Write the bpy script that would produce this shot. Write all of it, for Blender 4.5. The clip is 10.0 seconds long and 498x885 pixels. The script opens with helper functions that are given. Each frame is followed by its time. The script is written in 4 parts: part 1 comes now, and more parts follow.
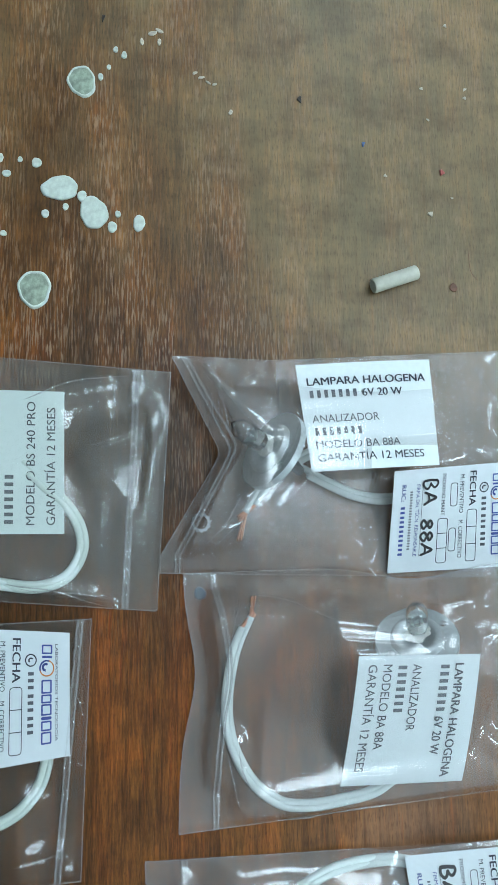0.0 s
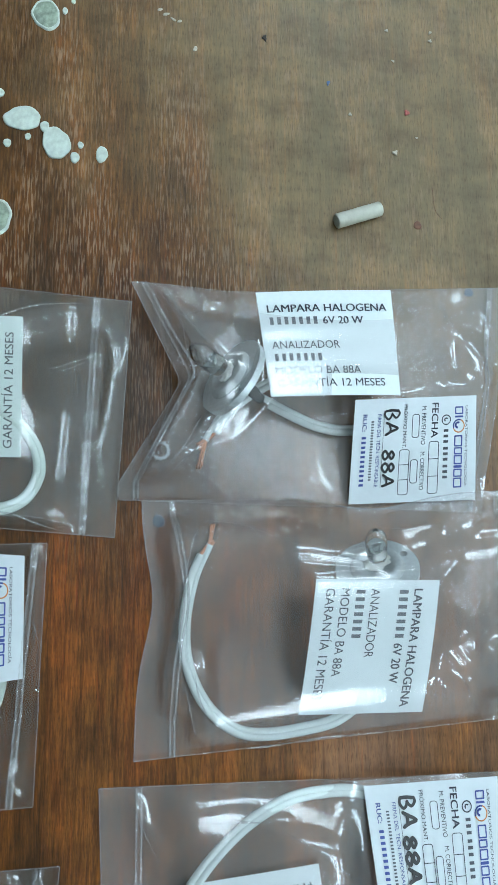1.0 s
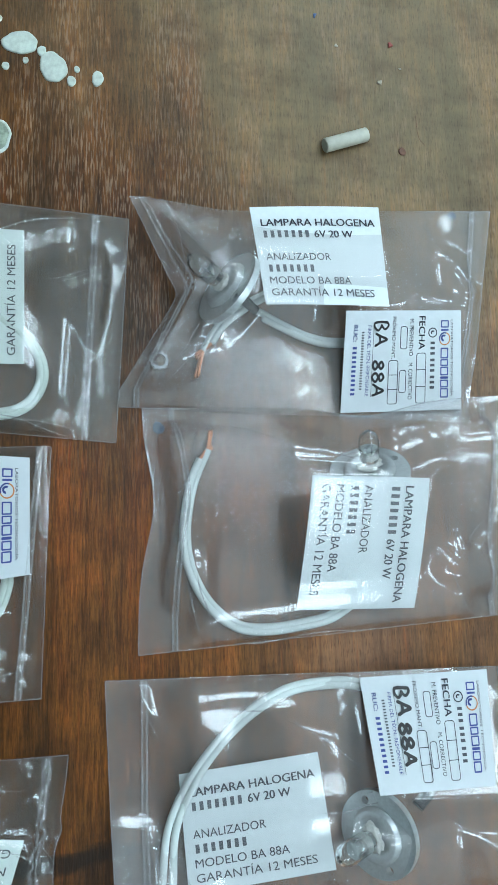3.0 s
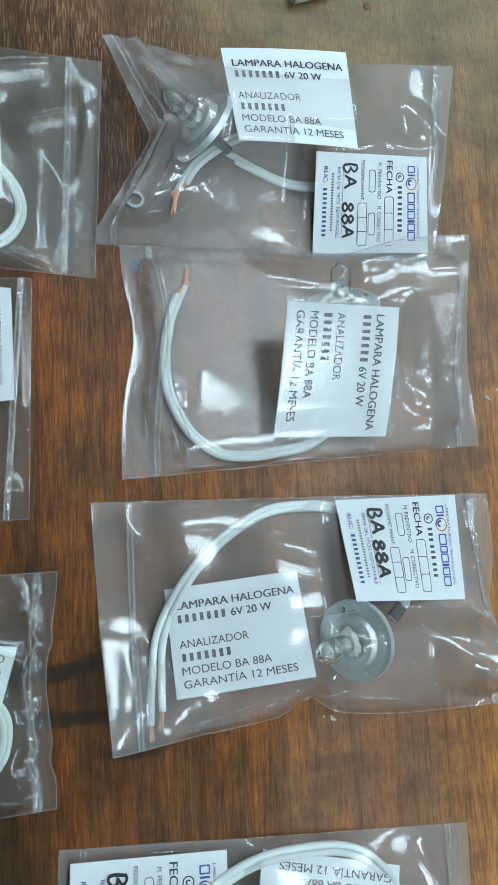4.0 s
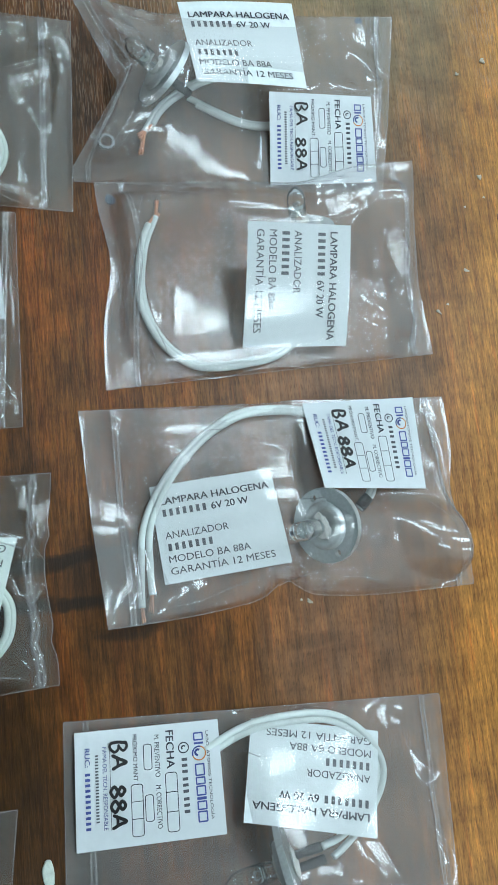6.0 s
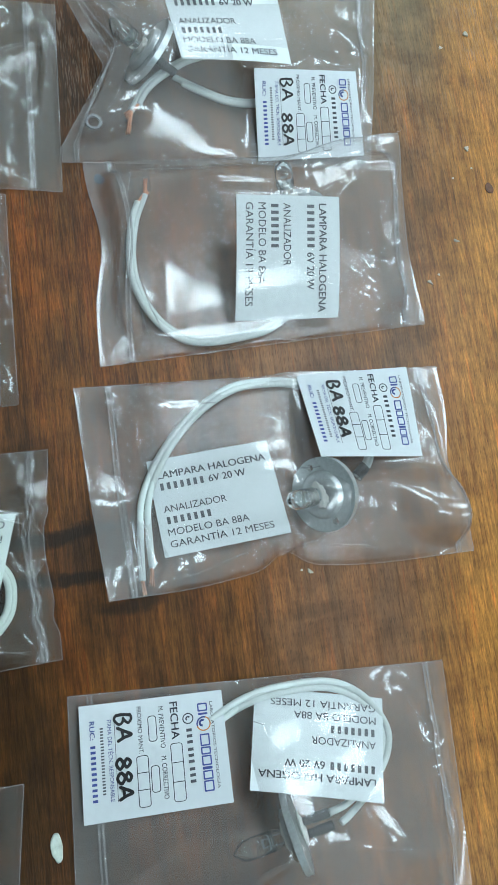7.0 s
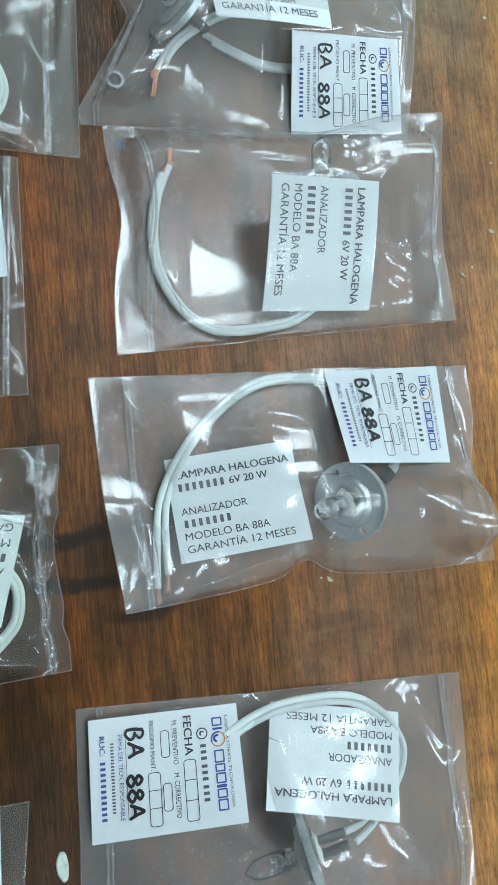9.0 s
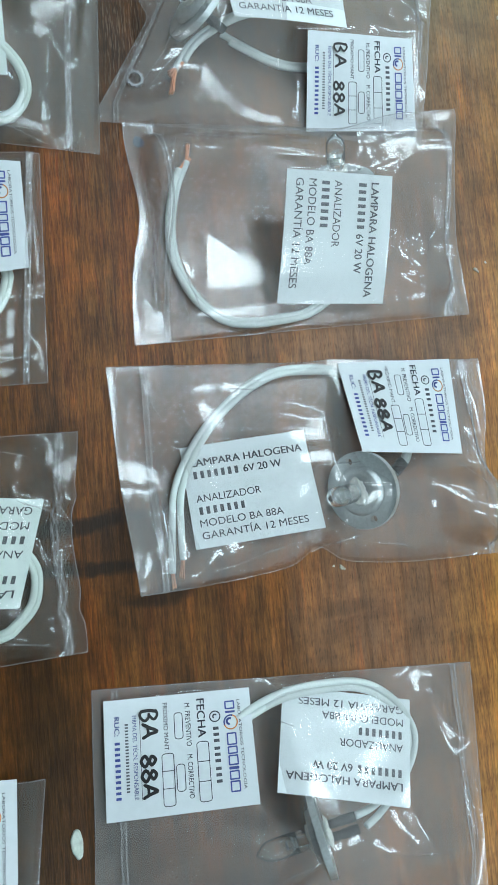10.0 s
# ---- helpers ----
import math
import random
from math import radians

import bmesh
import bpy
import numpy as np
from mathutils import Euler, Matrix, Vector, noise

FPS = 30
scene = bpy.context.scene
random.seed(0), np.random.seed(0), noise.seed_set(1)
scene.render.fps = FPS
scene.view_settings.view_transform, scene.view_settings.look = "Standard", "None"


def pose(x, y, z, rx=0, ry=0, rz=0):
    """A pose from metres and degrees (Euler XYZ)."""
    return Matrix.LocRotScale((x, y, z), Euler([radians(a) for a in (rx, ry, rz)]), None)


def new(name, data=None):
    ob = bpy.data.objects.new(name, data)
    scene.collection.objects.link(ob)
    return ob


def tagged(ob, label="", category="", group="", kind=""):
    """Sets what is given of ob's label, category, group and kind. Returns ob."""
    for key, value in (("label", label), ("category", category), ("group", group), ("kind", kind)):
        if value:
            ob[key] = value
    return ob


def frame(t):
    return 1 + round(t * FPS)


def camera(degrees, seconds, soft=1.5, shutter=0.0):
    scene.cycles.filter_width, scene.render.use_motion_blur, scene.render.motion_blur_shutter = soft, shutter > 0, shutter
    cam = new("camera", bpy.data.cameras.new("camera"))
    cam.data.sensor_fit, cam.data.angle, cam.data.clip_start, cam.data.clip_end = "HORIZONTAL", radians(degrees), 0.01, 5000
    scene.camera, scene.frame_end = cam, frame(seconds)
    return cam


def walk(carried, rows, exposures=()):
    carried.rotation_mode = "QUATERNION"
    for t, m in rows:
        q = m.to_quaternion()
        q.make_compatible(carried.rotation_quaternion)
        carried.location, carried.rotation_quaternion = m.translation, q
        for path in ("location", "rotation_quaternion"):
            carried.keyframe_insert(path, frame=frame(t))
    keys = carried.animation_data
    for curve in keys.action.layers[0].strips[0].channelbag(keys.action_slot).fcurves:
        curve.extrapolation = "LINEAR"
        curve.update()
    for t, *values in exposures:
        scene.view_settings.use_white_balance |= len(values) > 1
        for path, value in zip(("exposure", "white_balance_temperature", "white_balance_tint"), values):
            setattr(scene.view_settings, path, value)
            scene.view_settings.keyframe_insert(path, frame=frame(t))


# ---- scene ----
# ---- camera and its walk ----
cam = camera(32.87, 10.0, soft=1.0)
PATH = [
    (0.0, 0.0007, 0.0007, 0.3165, 8.73, -9.87, -0.75),
    (0.5, 0.0135, -0.0181, 0.3162, 9.18, -9.91, -0.64),
    (1.0, 0.0141, -0.0316, 0.3119, 9.78, -10.30, -0.55),
    (1.5, 0.0116, -0.0376, 0.3166, 10.20, -10.69, -0.51),
    (2.0, 0.0106, -0.0423, 0.3174, 10.51, -10.86, -0.59),
    (2.2, 0.0104, -0.0453, 0.3185, 10.55, -10.99, -0.71),
    (3.3, 0.0021, -0.0852, 0.3097, 10.08, -12.54, -1.93),
    (3.5, 0.0011, -0.0979, 0.3053, 9.91, -13.07, -2.22),
    (4.0, -0.0035, -0.1233, 0.3159, 8.65, -14.19, -3.07),
    (4.5, -0.0102, -0.1317, 0.3156, 8.04, -15.11, -3.42),
    (5.0, -0.0141, -0.1380, 0.3127, 8.02, -15.53, -3.78),
    (5.5, -0.0139, -0.1428, 0.3171, 9.11, -14.97, -4.67),
    (6.0, -0.0047, -0.1748, 0.3397, 10.95, -14.08, -6.14),
    (6.2, -0.0028, -0.1800, 0.3439, 10.67, -13.95, -6.47),
    (7.5, -0.0032, -0.1910, 0.3350, 12.34, -13.36, -8.33),
    (8.0, -0.0034, -0.1854, 0.3339, 11.92, -13.41, -8.17),
    (8.5, -0.0060, -0.1785, 0.3302, 10.06, -15.08, -7.35),
    (9.0, -0.0238, -0.1590, 0.3152, 7.16, -17.32, -5.97),
    (9.5, -0.0268, -0.1605, 0.3162, 6.71, -17.48, -5.26),
    (10.0, -0.0234, -0.1682, 0.3208, 7.73, -15.91, -5.46),
]
walk(cam, [(t, pose(x, y, z, rx, ry, rz)) for t, x, y, z, rx, ry, rz in PATH],
     exposures=[(0.0, 0.04, 6180, 10), (3.5, 0.03, 6180, 10), (4.5, 0.02, 6400, 10), (10.0, 0.06, 6400, 10)])

# ---- world and exposure ----
# z = 0 is the tabletop; the floor lies 0.75 m below it, the ceiling 1.95 m above it.
world = bpy.data.worlds.new("room_air")
world.use_nodes = True
world.node_tree.nodes["Background"].inputs[0].default_value = (0.75, 0.85, 1.0, 1)
world.node_tree.nodes["Background"].inputs[1].default_value = 0.05
scene.world = world
FLOOR_Z, CEIL_Z = -0.75, 1.95
PANEL_POWER = 13.4


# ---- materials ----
DARK_WOOD, MID_WOOD, LIGHT_WOOD, DUST_SHEEN = (0.076, 0.032, 0.007), (0.158, 0.069, 0.014), (0.238, 0.112, 0.025), (0.238, 0.190, 0.104)

RED_DUST_SHEEN = (0.265, 0.148, 0.092)


def mat(name):
    m = bpy.data.materials.new(name)
    m.use_nodes = True
    return m, m.node_tree.nodes, m.node_tree.links, m.node_tree.nodes["Principled BSDF"]


def node(nodes, kind, **values):
    n = nodes.new(kind)
    for key, value in values.items():
        n.inputs[key].default_value = value
    return n


def ramp(nodes, stops):
    r = nodes.new("ShaderNodeValToRGB")
    while len(r.color_ramp.elements) < len(stops):
        r.color_ramp.elements.new(0.5)
    for e, (p, c) in zip(r.color_ramp.elements, stops):
        e.position, e.color = p, (*c, 1) if len(c) == 3 else c
    return r


def mixed(nodes, links, fac, a, b, mode="MIX"):
    n = nodes.new("ShaderNodeMix")
    n.data_type, n.blend_type = "RGBA", mode
    for socket, value in ((n.inputs[0], fac), (n.inputs[6], a), (n.inputs[7], b)):
        if isinstance(value, bpy.types.NodeSocket):
            links.new(value, socket)
        elif isinstance(value, tuple):
            socket.default_value = (*value, 1)
        else:
            socket.default_value = value
    return n.outputs[2]


def stretched_noise(nodes, links, coord, scale, size, detail=4.0, rough=0.6):
    m = nodes.new("ShaderNodeMapping")
    m.inputs["Scale"].default_value = scale
    links.new(coord, m.inputs["Vector"])
    n = node(nodes, "ShaderNodeTexNoise", Scale=size, Detail=detail, Roughness=rough)
    links.new(m.outputs[0], n.inputs["Vector"])
    return n.outputs["Fac"]


def plain(name, color, rough=0.5, metal=0.0, grain=0.0, size=300.0, bump=0.0, spec=0.5):
    m, nodes, links, bsdf = mat(name)
    bsdf.inputs["Roughness"].default_value = rough
    bsdf.inputs["Metallic"].default_value = metal
    bsdf.inputs["Specular IOR Level"].default_value = spec
    bsdf.inputs["Base Color"].default_value = (*color, 1)
    if grain or bump:
        coord = nodes.new("ShaderNodeTexCoord").outputs["Object"]
        n = stretched_noise(nodes, links, coord, (1, 1, 1), size)
        if grain:
            lo = tuple(max(0, c * (1 - grain)) for c in color)
            hi = tuple(min(1, c * (1 + grain)) for c in color)
            r = ramp(nodes, [(0.3, lo), (0.7, hi)])
            links.new(n, r.inputs[0])
            links.new(r.outputs[0], bsdf.inputs["Base Color"])
        if bump:
            b = node(nodes, "ShaderNodeBump", Strength=bump, Distance=0.0004)
            links.new(n, b.inputs["Height"])
            links.new(b.outputs[0], bsdf.inputs["Normal"])
    return m


def calc(nodes, links, op, a, c, clamp=False):
    n = nodes.new("ShaderNodeMath")
    n.operation, n.use_clamp = op, clamp
    for socket, value in zip(n.inputs, (a, c)):
        if isinstance(value, bpy.types.NodeSocket):
            links.new(value, socket)
        else:
            socket.default_value = value
    return n.outputs[0]


def between(nodes, links, value, lo, hi):
    n = nodes.new("ShaderNodeMapRange")
    n.interpolation_type = "SMOOTHSTEP"
    n.inputs["From Min"].default_value, n.inputs["From Max"].default_value = lo, hi
    links.new(value, n.inputs["Value"])
    return n.outputs[0]


def wood_material():
    """Old brown varnished board, grain along y: dark walnut tone, an orange strip at one side, a grey dusty veil with
    painted-in sheen, worn open pores.
    """
    m, nodes, links, bsdf = mat("varnished_wood")
    coord = nodes.new("ShaderNodeTexCoord").outputs["Object"]
    sep = nodes.new("ShaderNodeSeparateXYZ")
    links.new(coord, sep.inputs[0])
    x, y = sep.outputs["X"], sep.outputs["Y"]
    broad = stretched_noise(nodes, links, coord, (1, 0.35, 1), 14.0, 3.0)
    bands = stretched_noise(nodes, links, coord, (1, 0.09, 1), 190.0, 7.0, 0.72)
    fibre = stretched_noise(nodes, links, coord, (1, 0.075, 1), 1000.0, 4.0, 0.7)
    pores = stretched_noise(nodes, links, coord, (1, 0.085, 1), 1500.0, 2.0, 0.5)
    wear = stretched_noise(nodes, links, coord, (1, 0.5, 1), 12.0, 6.0, 0.6)
    blotch = stretched_noise(nodes, links, coord, (1, 0.22, 1), 45.0, 4.0, 0.6)
    tone = ramp(nodes, [(0.25, DARK_WOOD), (0.5, MID_WOOD), (0.75, LIGHT_WOOD)])
    links.new(bands, tone.inputs[0])
    red = ramp(nodes, [(0.36, (0.56, 0.57, 0.64)), (0.64, (1.42, 1.26, 1.05))])
    links.new(broad, red.inputs[0])
    c = mixed(nodes, links, 1.0, tone.outputs[0], red.outputs[0], "MULTIPLY")
    # the darker, older half of the board
    old = between(nodes, links, calc(nodes, links, "ADD", x, calc(nodes, links, "MULTIPLY", calc(nodes, links, "SUBTRACT", broad, 0.5), 0.16)), 0.13, 0.0)
    old = calc(nodes, links, "MULTIPLY", old, calc(nodes, links, "SUBTRACT", 1.0, calc(nodes, links, "MULTIPLY", between(nodes, links, y, 0.05, 0.14), 0.75)))
    c = mixed(nodes, links, calc(nodes, links, "MULTIPLY", old, 0.85), c, (0.53, 0.45, 0.32), "MULTIPLY")
    ruddy = ramp(nodes, [(0.36, (0.70, 0.73, 0.78)), (0.5, (1, 1, 1)), (0.66, (1.44, 1.12, 0.90))])
    links.new(blotch, ruddy.inputs[0])
    c = mixed(nodes, links, 0.9, c, ruddy.outputs[0], "MULTIPLY")
    # orange heartwood at the side, and streaks of it in the middle
    wavy = calc(nodes, links, "ADD", x, calc(nodes, links, "MULTIPLY", calc(nodes, links, "SUBTRACT", wear, 0.5), 0.09))
    wavy = calc(nodes, links, "SUBTRACT", wavy, calc(nodes, links, "MULTIPLY", y, 0.17))
    side = calc(nodes, links, "MULTIPLY", between(nodes, links, wavy, 0.172, 0.222), between(nodes, links, wavy, 0.330, 0.270))
    centre = calc(nodes, links, "MULTIPLY", between(nodes, links, x, 0.03, 0.13), between(nodes, links, blotch, 0.50, 0.66))
    orange = calc(nodes, links, "MAXIMUM", side, calc(nodes, links, "MULTIPLY", centre, 0.30))
    glow = ramp(nodes, [(0.3, (0.29, 0.118, 0.020)), (0.7, (0.53, 0.235, 0.040))])
    links.new(bands, glow.inputs[0])
    c = mixed(nodes, links, orange, c, glow.outputs[0])
    streak = ramp(nodes, [(0.34, (0.48, 0.46, 0.42)), (0.5, (1, 1, 1)), (0.66, (1.65, 1.60, 1.50))])
    links.new(fibre, streak.inputs[0])
    c = mixed(nodes, links, 0.85, c, streak.outputs[0], "MULTIPLY")
    # grey dusty veil plus painted-in sheen, thicker towards the right and far sides
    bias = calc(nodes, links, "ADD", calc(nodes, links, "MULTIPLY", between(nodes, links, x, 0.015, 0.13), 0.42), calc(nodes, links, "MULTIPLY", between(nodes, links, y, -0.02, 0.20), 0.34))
    dust_sheen = between(nodes, links, calc(nodes, links, "ADD", wear, bias), 0.66, 1.08)
    dust_sheen = calc(nodes, links, "MULTIPLY", dust_sheen, calc(nodes, links, "SUBTRACT", 1.0, calc(nodes, links, "MULTIPLY", side, 0.85)))
    veil_tone = mixed(nodes, links, between(nodes, links, y, -0.06, 0.10), RED_DUST_SHEEN, DUST_SHEEN)
    c = mixed(nodes, links, calc(nodes, links, "MULTIPLY", dust_sheen, calc(nodes, links, "ADD", 0.60, calc(nodes, links, "MULTIPLY", between(nodes, links, y, -0.06, 0.10), 0.04))), c, veil_tone)
    streaks = stretched_noise(nodes, links, coord, (1, 0.05, 1), 330.0, 4.0, 0.7)
    tint = ramp(nodes, [(0.34, (0.66, 0.58, 0.52)), (0.48, (1, 1, 1)), (0.58, (1.04, 1.0, 0.98)), (0.70, (1.42, 1.02, 0.80))])
    links.new(streaks, tint.inputs[0])
    c = mixed(nodes, links, calc(nodes, links, "SUBTRACT", 0.95, calc(nodes, links, "MULTIPLY", between(nodes, links, y, 0.02, 0.14), 0.55)), c, tint.outputs[0], "MULTIPLY")
    # pale open pores where the varnish is worn off
    dash = calc(nodes, links, "MULTIPLY", between(nodes, links, pores, 0.49, 0.63), between(nodes, links, y, -0.06, 0.12))
    dash = calc(nodes, links, "MULTIPLY", dash, between(nodes, links, blotch, 0.36, 0.60))
    dash = calc(nodes, links, "MULTIPLY", dash, calc(nodes, links, "SUBTRACT", 0.72, calc(nodes, links, "MULTIPLY", dust_sheen, 0.38)))
    c = mixed(nodes, links, dash, c, (0.34, 0.225, 0.145))
    # short dark open pores and rubbed smears all over
    pits = stretched_noise(nodes, links, coord, (1, 0.14, 1), 2100.0, 2.0, 0.5)
    c = mixed(nodes, links, calc(nodes, links, "MULTIPLY", between(nodes, links, pits, 0.52, 0.72), 0.42), c, (0.030, 0.014, 0.006))
    smear = stretched_noise(nodes, links, coord, (0.6, 1, 1), 60.0, 5.0, 0.65)
    worn = ramp(nodes, [(0.34, (0.66, 0.62, 0.60)), (0.5, (1, 1, 1)), (0.68, (1.30, 1.24, 1.16))])
    links.new(smear, worn.inputs[0])
    c = mixed(nodes, links, 0.75, c, worn.outputs[0], "MULTIPLY")
    # scorched bands across the grain, with painted shade and a dark patch among them
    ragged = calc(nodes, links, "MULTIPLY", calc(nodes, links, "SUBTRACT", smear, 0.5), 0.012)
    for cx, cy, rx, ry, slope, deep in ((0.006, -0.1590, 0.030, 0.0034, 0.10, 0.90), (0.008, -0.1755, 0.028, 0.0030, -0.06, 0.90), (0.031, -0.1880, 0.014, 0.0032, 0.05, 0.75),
                                        # (0.026, 0.056) paints shade in bag one's notch; (0.105, -0.2) is a dark patch
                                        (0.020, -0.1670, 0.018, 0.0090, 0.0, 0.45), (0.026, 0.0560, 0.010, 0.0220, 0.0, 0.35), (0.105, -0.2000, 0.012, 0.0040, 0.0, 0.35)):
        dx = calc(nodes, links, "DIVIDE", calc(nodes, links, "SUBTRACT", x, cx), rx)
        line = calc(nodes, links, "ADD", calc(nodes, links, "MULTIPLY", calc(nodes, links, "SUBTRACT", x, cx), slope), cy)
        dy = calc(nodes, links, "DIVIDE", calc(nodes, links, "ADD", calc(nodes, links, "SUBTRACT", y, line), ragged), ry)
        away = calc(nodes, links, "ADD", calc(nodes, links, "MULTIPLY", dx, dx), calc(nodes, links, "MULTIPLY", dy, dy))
        burn_shade = calc(nodes, links, "MULTIPLY", between(nodes, links, away, 1.7, 0.1), between(nodes, links, bands, 0.25, 0.50))
        c = mixed(nodes, links, calc(nodes, links, "MULTIPLY", burn_shade, deep), c, (0.014, 0.008, 0.005))
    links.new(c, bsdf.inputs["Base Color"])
    rr = ramp(nodes, [(0.3, (0.30, 0.30, 0.30)), (0.7, (0.46, 0.46, 0.46))])
    links.new(wear, rr.inputs[0])
    links.new(rr.outputs[0], bsdf.inputs["Roughness"])
    bsdf.inputs["Specular IOR Level"].default_value = 0.26
    bump = node(nodes, "ShaderNodeBump", Strength=0.4, Distance=0.0003)
    links.new(fibre, bump.inputs["Height"])
    links.new(bump.outputs[0], bsdf.inputs["Normal"])
    return m


def film_material(name, milk, rough, gloss=1.0, tint=(0.97, 0.965, 0.97), drawn=0.22):
    """Thin clear polythene: mostly see-through, a little milky, glossy by Fresnel."""
    m, nodes, links, bsdf = mat(name)
    nodes.remove(bsdf)
    out = nodes["Material Output"]
    clear = nodes.new("ShaderNodeBsdfTransparent")
    clear.inputs[0].default_value = (*tint, 1)
    haze = nodes.new("ShaderNodeBsdfDiffuse")
    haze.inputs[0].default_value = (0.80, 0.82, 0.81, 1)
    shine = nodes.new("ShaderNodeBsdfGlossy")
    shine.inputs["Roughness"].default_value = rough
    coord = nodes.new("ShaderNodeTexCoord").outputs["Object"]
    n = stretched_noise(nodes, links, coord, (1, 0.12, 1), 240.0, 3.0)
    soft = node(nodes, "ShaderNodeBump", Strength=0.14, Distance=0.0007)
    links.new(n, soft.inputs["Height"])
    # fine lines left by drawing the sheet
    lines = stretched_noise(nodes, links, coord, (0.012, 1, 1), 520.0, 2.0, 0.6)
    bump = node(nodes, "ShaderNodeBump", Strength=drawn, Distance=0.00028)
    links.new(lines, bump.inputs["Height"])
    links.new(soft.outputs[0], bump.inputs["Normal"])
    links.new(bump.outputs[0], shine.inputs["Normal"])
    body = nodes.new("ShaderNodeMixShader")
    body.inputs[0].default_value = milk
    links.new(clear.outputs[0], body.inputs[1])
    links.new(haze.outputs[0], body.inputs[2])
    # a thin sheet mirrors alike from both sides: about 6 parts in 100 head on, more at a glance
    fres = node(nodes, "ShaderNodeLayerWeight", Blend=0.5)
    links.new(bump.outputs[0], fres.inputs["Normal"])
    power = nodes.new("ShaderNodeMath")
    power.operation = "POWER"
    power.inputs[1].default_value = 4.0
    links.new(fres.outputs["Facing"], power.inputs[0])
    amp = nodes.new("ShaderNodeMath")
    amp.operation, amp.use_clamp = "MULTIPLY_ADD", True
    amp.inputs[1].default_value, amp.inputs[2].default_value = 0.5, 0.06 * gloss
    links.new(power.outputs[0], amp.inputs[0])
    top = nodes.new("ShaderNodeMixShader")
    links.new(amp.outputs[0], top.inputs[0])
    links.new(body.outputs[0], top.inputs[1])
    broad = nodes.new("ShaderNodeBsdfGlossy")
    broad.inputs["Roughness"].default_value = min(0.6, rough * 3.2)
    links.new(bump.outputs[0], broad.inputs["Normal"])
    lobes = nodes.new("ShaderNodeMixShader")
    lobes.inputs[0].default_value = 0.40
    links.new(shine.outputs[0], lobes.inputs[1])
    links.new(broad.outputs[0], lobes.inputs[2])
    links.new(lobes.outputs[0], top.inputs[2])
    links.new(top.outputs[0], out.inputs["Surface"])
    return m


def glow_material():
    m, nodes, links, bsdf = mat("led_diffuser")
    bsdf.inputs["Base Color"].default_value = (0.8, 0.8, 0.8, 1)
    bsdf.inputs["Emission Color"].default_value = (0.76, 0.93, 1.0, 1)
    bsdf.inputs["Emission Strength"].default_value = PANEL_POWER
    return m


def glass_material():
    """Clear bulb glass."""
    m, nodes, links, bsdf = mat("bulb_glass")
    bsdf.inputs["Base Color"].default_value = (0.97, 1.0, 1.0, 1)
    bsdf.inputs["Roughness"].default_value = 0.01
    bsdf.inputs["IOR"].default_value = 1.46
    bsdf.inputs["Transmission Weight"].default_value = 1.0
    return m


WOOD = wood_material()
FILM = film_material("bag_film", 0.076, 0.115, 1.9, drawn=0.07)
DRAWN_FILM = film_material("drawn_bag_film", 0.074, 0.12, 1.9, drawn=0.20)
FILM_BACK = film_material("bag_film_back", 0.05, 0.16, 0.8)
# second-column copies of the film: less milk and darker tint paint in their shade
SHADED_FILM = film_material("shaded_bag_film", 0.010, 0.15, 1.25, tint=(0.90, 0.92, 0.89), drawn=0.05)
SHADED_BACK = film_material("shaded_bag_film_back", 0.010, 0.2, 0.5, tint=(0.90, 0.92, 0.89), drawn=0.05)
# bag five's copy keeps the shaded tint, with milk for its pale sheen
SHADED_GLOSSY = film_material("shaded_glossy_film", 0.040, 0.19, 2.0, tint=(0.90, 0.92, 0.89), drawn=0.05)
CREASE = film_material("film_crease", 0.03, 0.13, 2.4, drawn=0.02)
SEAM = film_material("bag_seam", 0.13, 0.16, 1.2)
ZIP = film_material("zip_track", 0.12, 0.14, 1.6)
ZIP_BAND = film_material("zip_band", 0.05, 0.12, 1.9)
GLASS = glass_material()
PAPER = plain("white_paper", (0.82, 0.89, 0.90), 0.75, grain=0.03, size=500, bump=0.05)
STICKER = plain("white_sticker", (0.68, 0.73, 0.755), 0.6, grain=0.02, size=300)
INK = plain("printed_ink", (0.045, 0.05, 0.07), 0.7)
INK_BAR = plain("pale_printed_ink", (0.10, 0.11, 0.13), 0.7)
BLUE_BAR = plain("pale_blue_ink", (0.06, 0.09, 0.32), 0.6)
MARKER = plain("black_marker_ink", (0.008, 0.008, 0.01), 0.45)
BLUE = plain("blue_ink", (0.035, 0.06, 0.24), 0.6)
ORANGE = plain("orange_ink", (0.65, 0.22, 0.05), 0.6)
CABLE = plain("white_cable_sheath", (0.70, 0.77, 0.75), 0.38, grain=0.05, size=120, bump=0.1)
COPPER = plain("bare_copper", (0.75, 0.33, 0.18), 0.32, 0.9, grain=0.2, size=1500)
ALU = plain("turned_aluminium", (0.58, 0.63, 0.64), 0.34, 0.72, grain=0.10, size=900, bump=0.15)
STEEL = plain("bright_steel", (0.30, 0.31, 0.32), 0.35, 1.0, grain=0.1, size=800)
CEMENT = plain("white_ceramic_cement", (0.74, 0.75, 0.70), 0.9, grain=0.12, size=900, bump=0.8)
SLEEVE = plain("black_heat_shrink", (0.008, 0.008, 0.009), 0.55, grain=0.2, size=500, bump=0.3)
PAINT = plain("dried_white_paint", (0.58, 0.65, 0.58), 0.55, grain=0.16, size=420, bump=0.5)
PAINT_THIN = plain("thin_dried_paint", (0.29, 0.35, 0.27), 0.6, grain=0.45, size=380, bump=0.5)
TUBE = plain("grey_plastic_sleeve", (0.56, 0.56, 0.47), 0.5, grain=0.08, size=400)
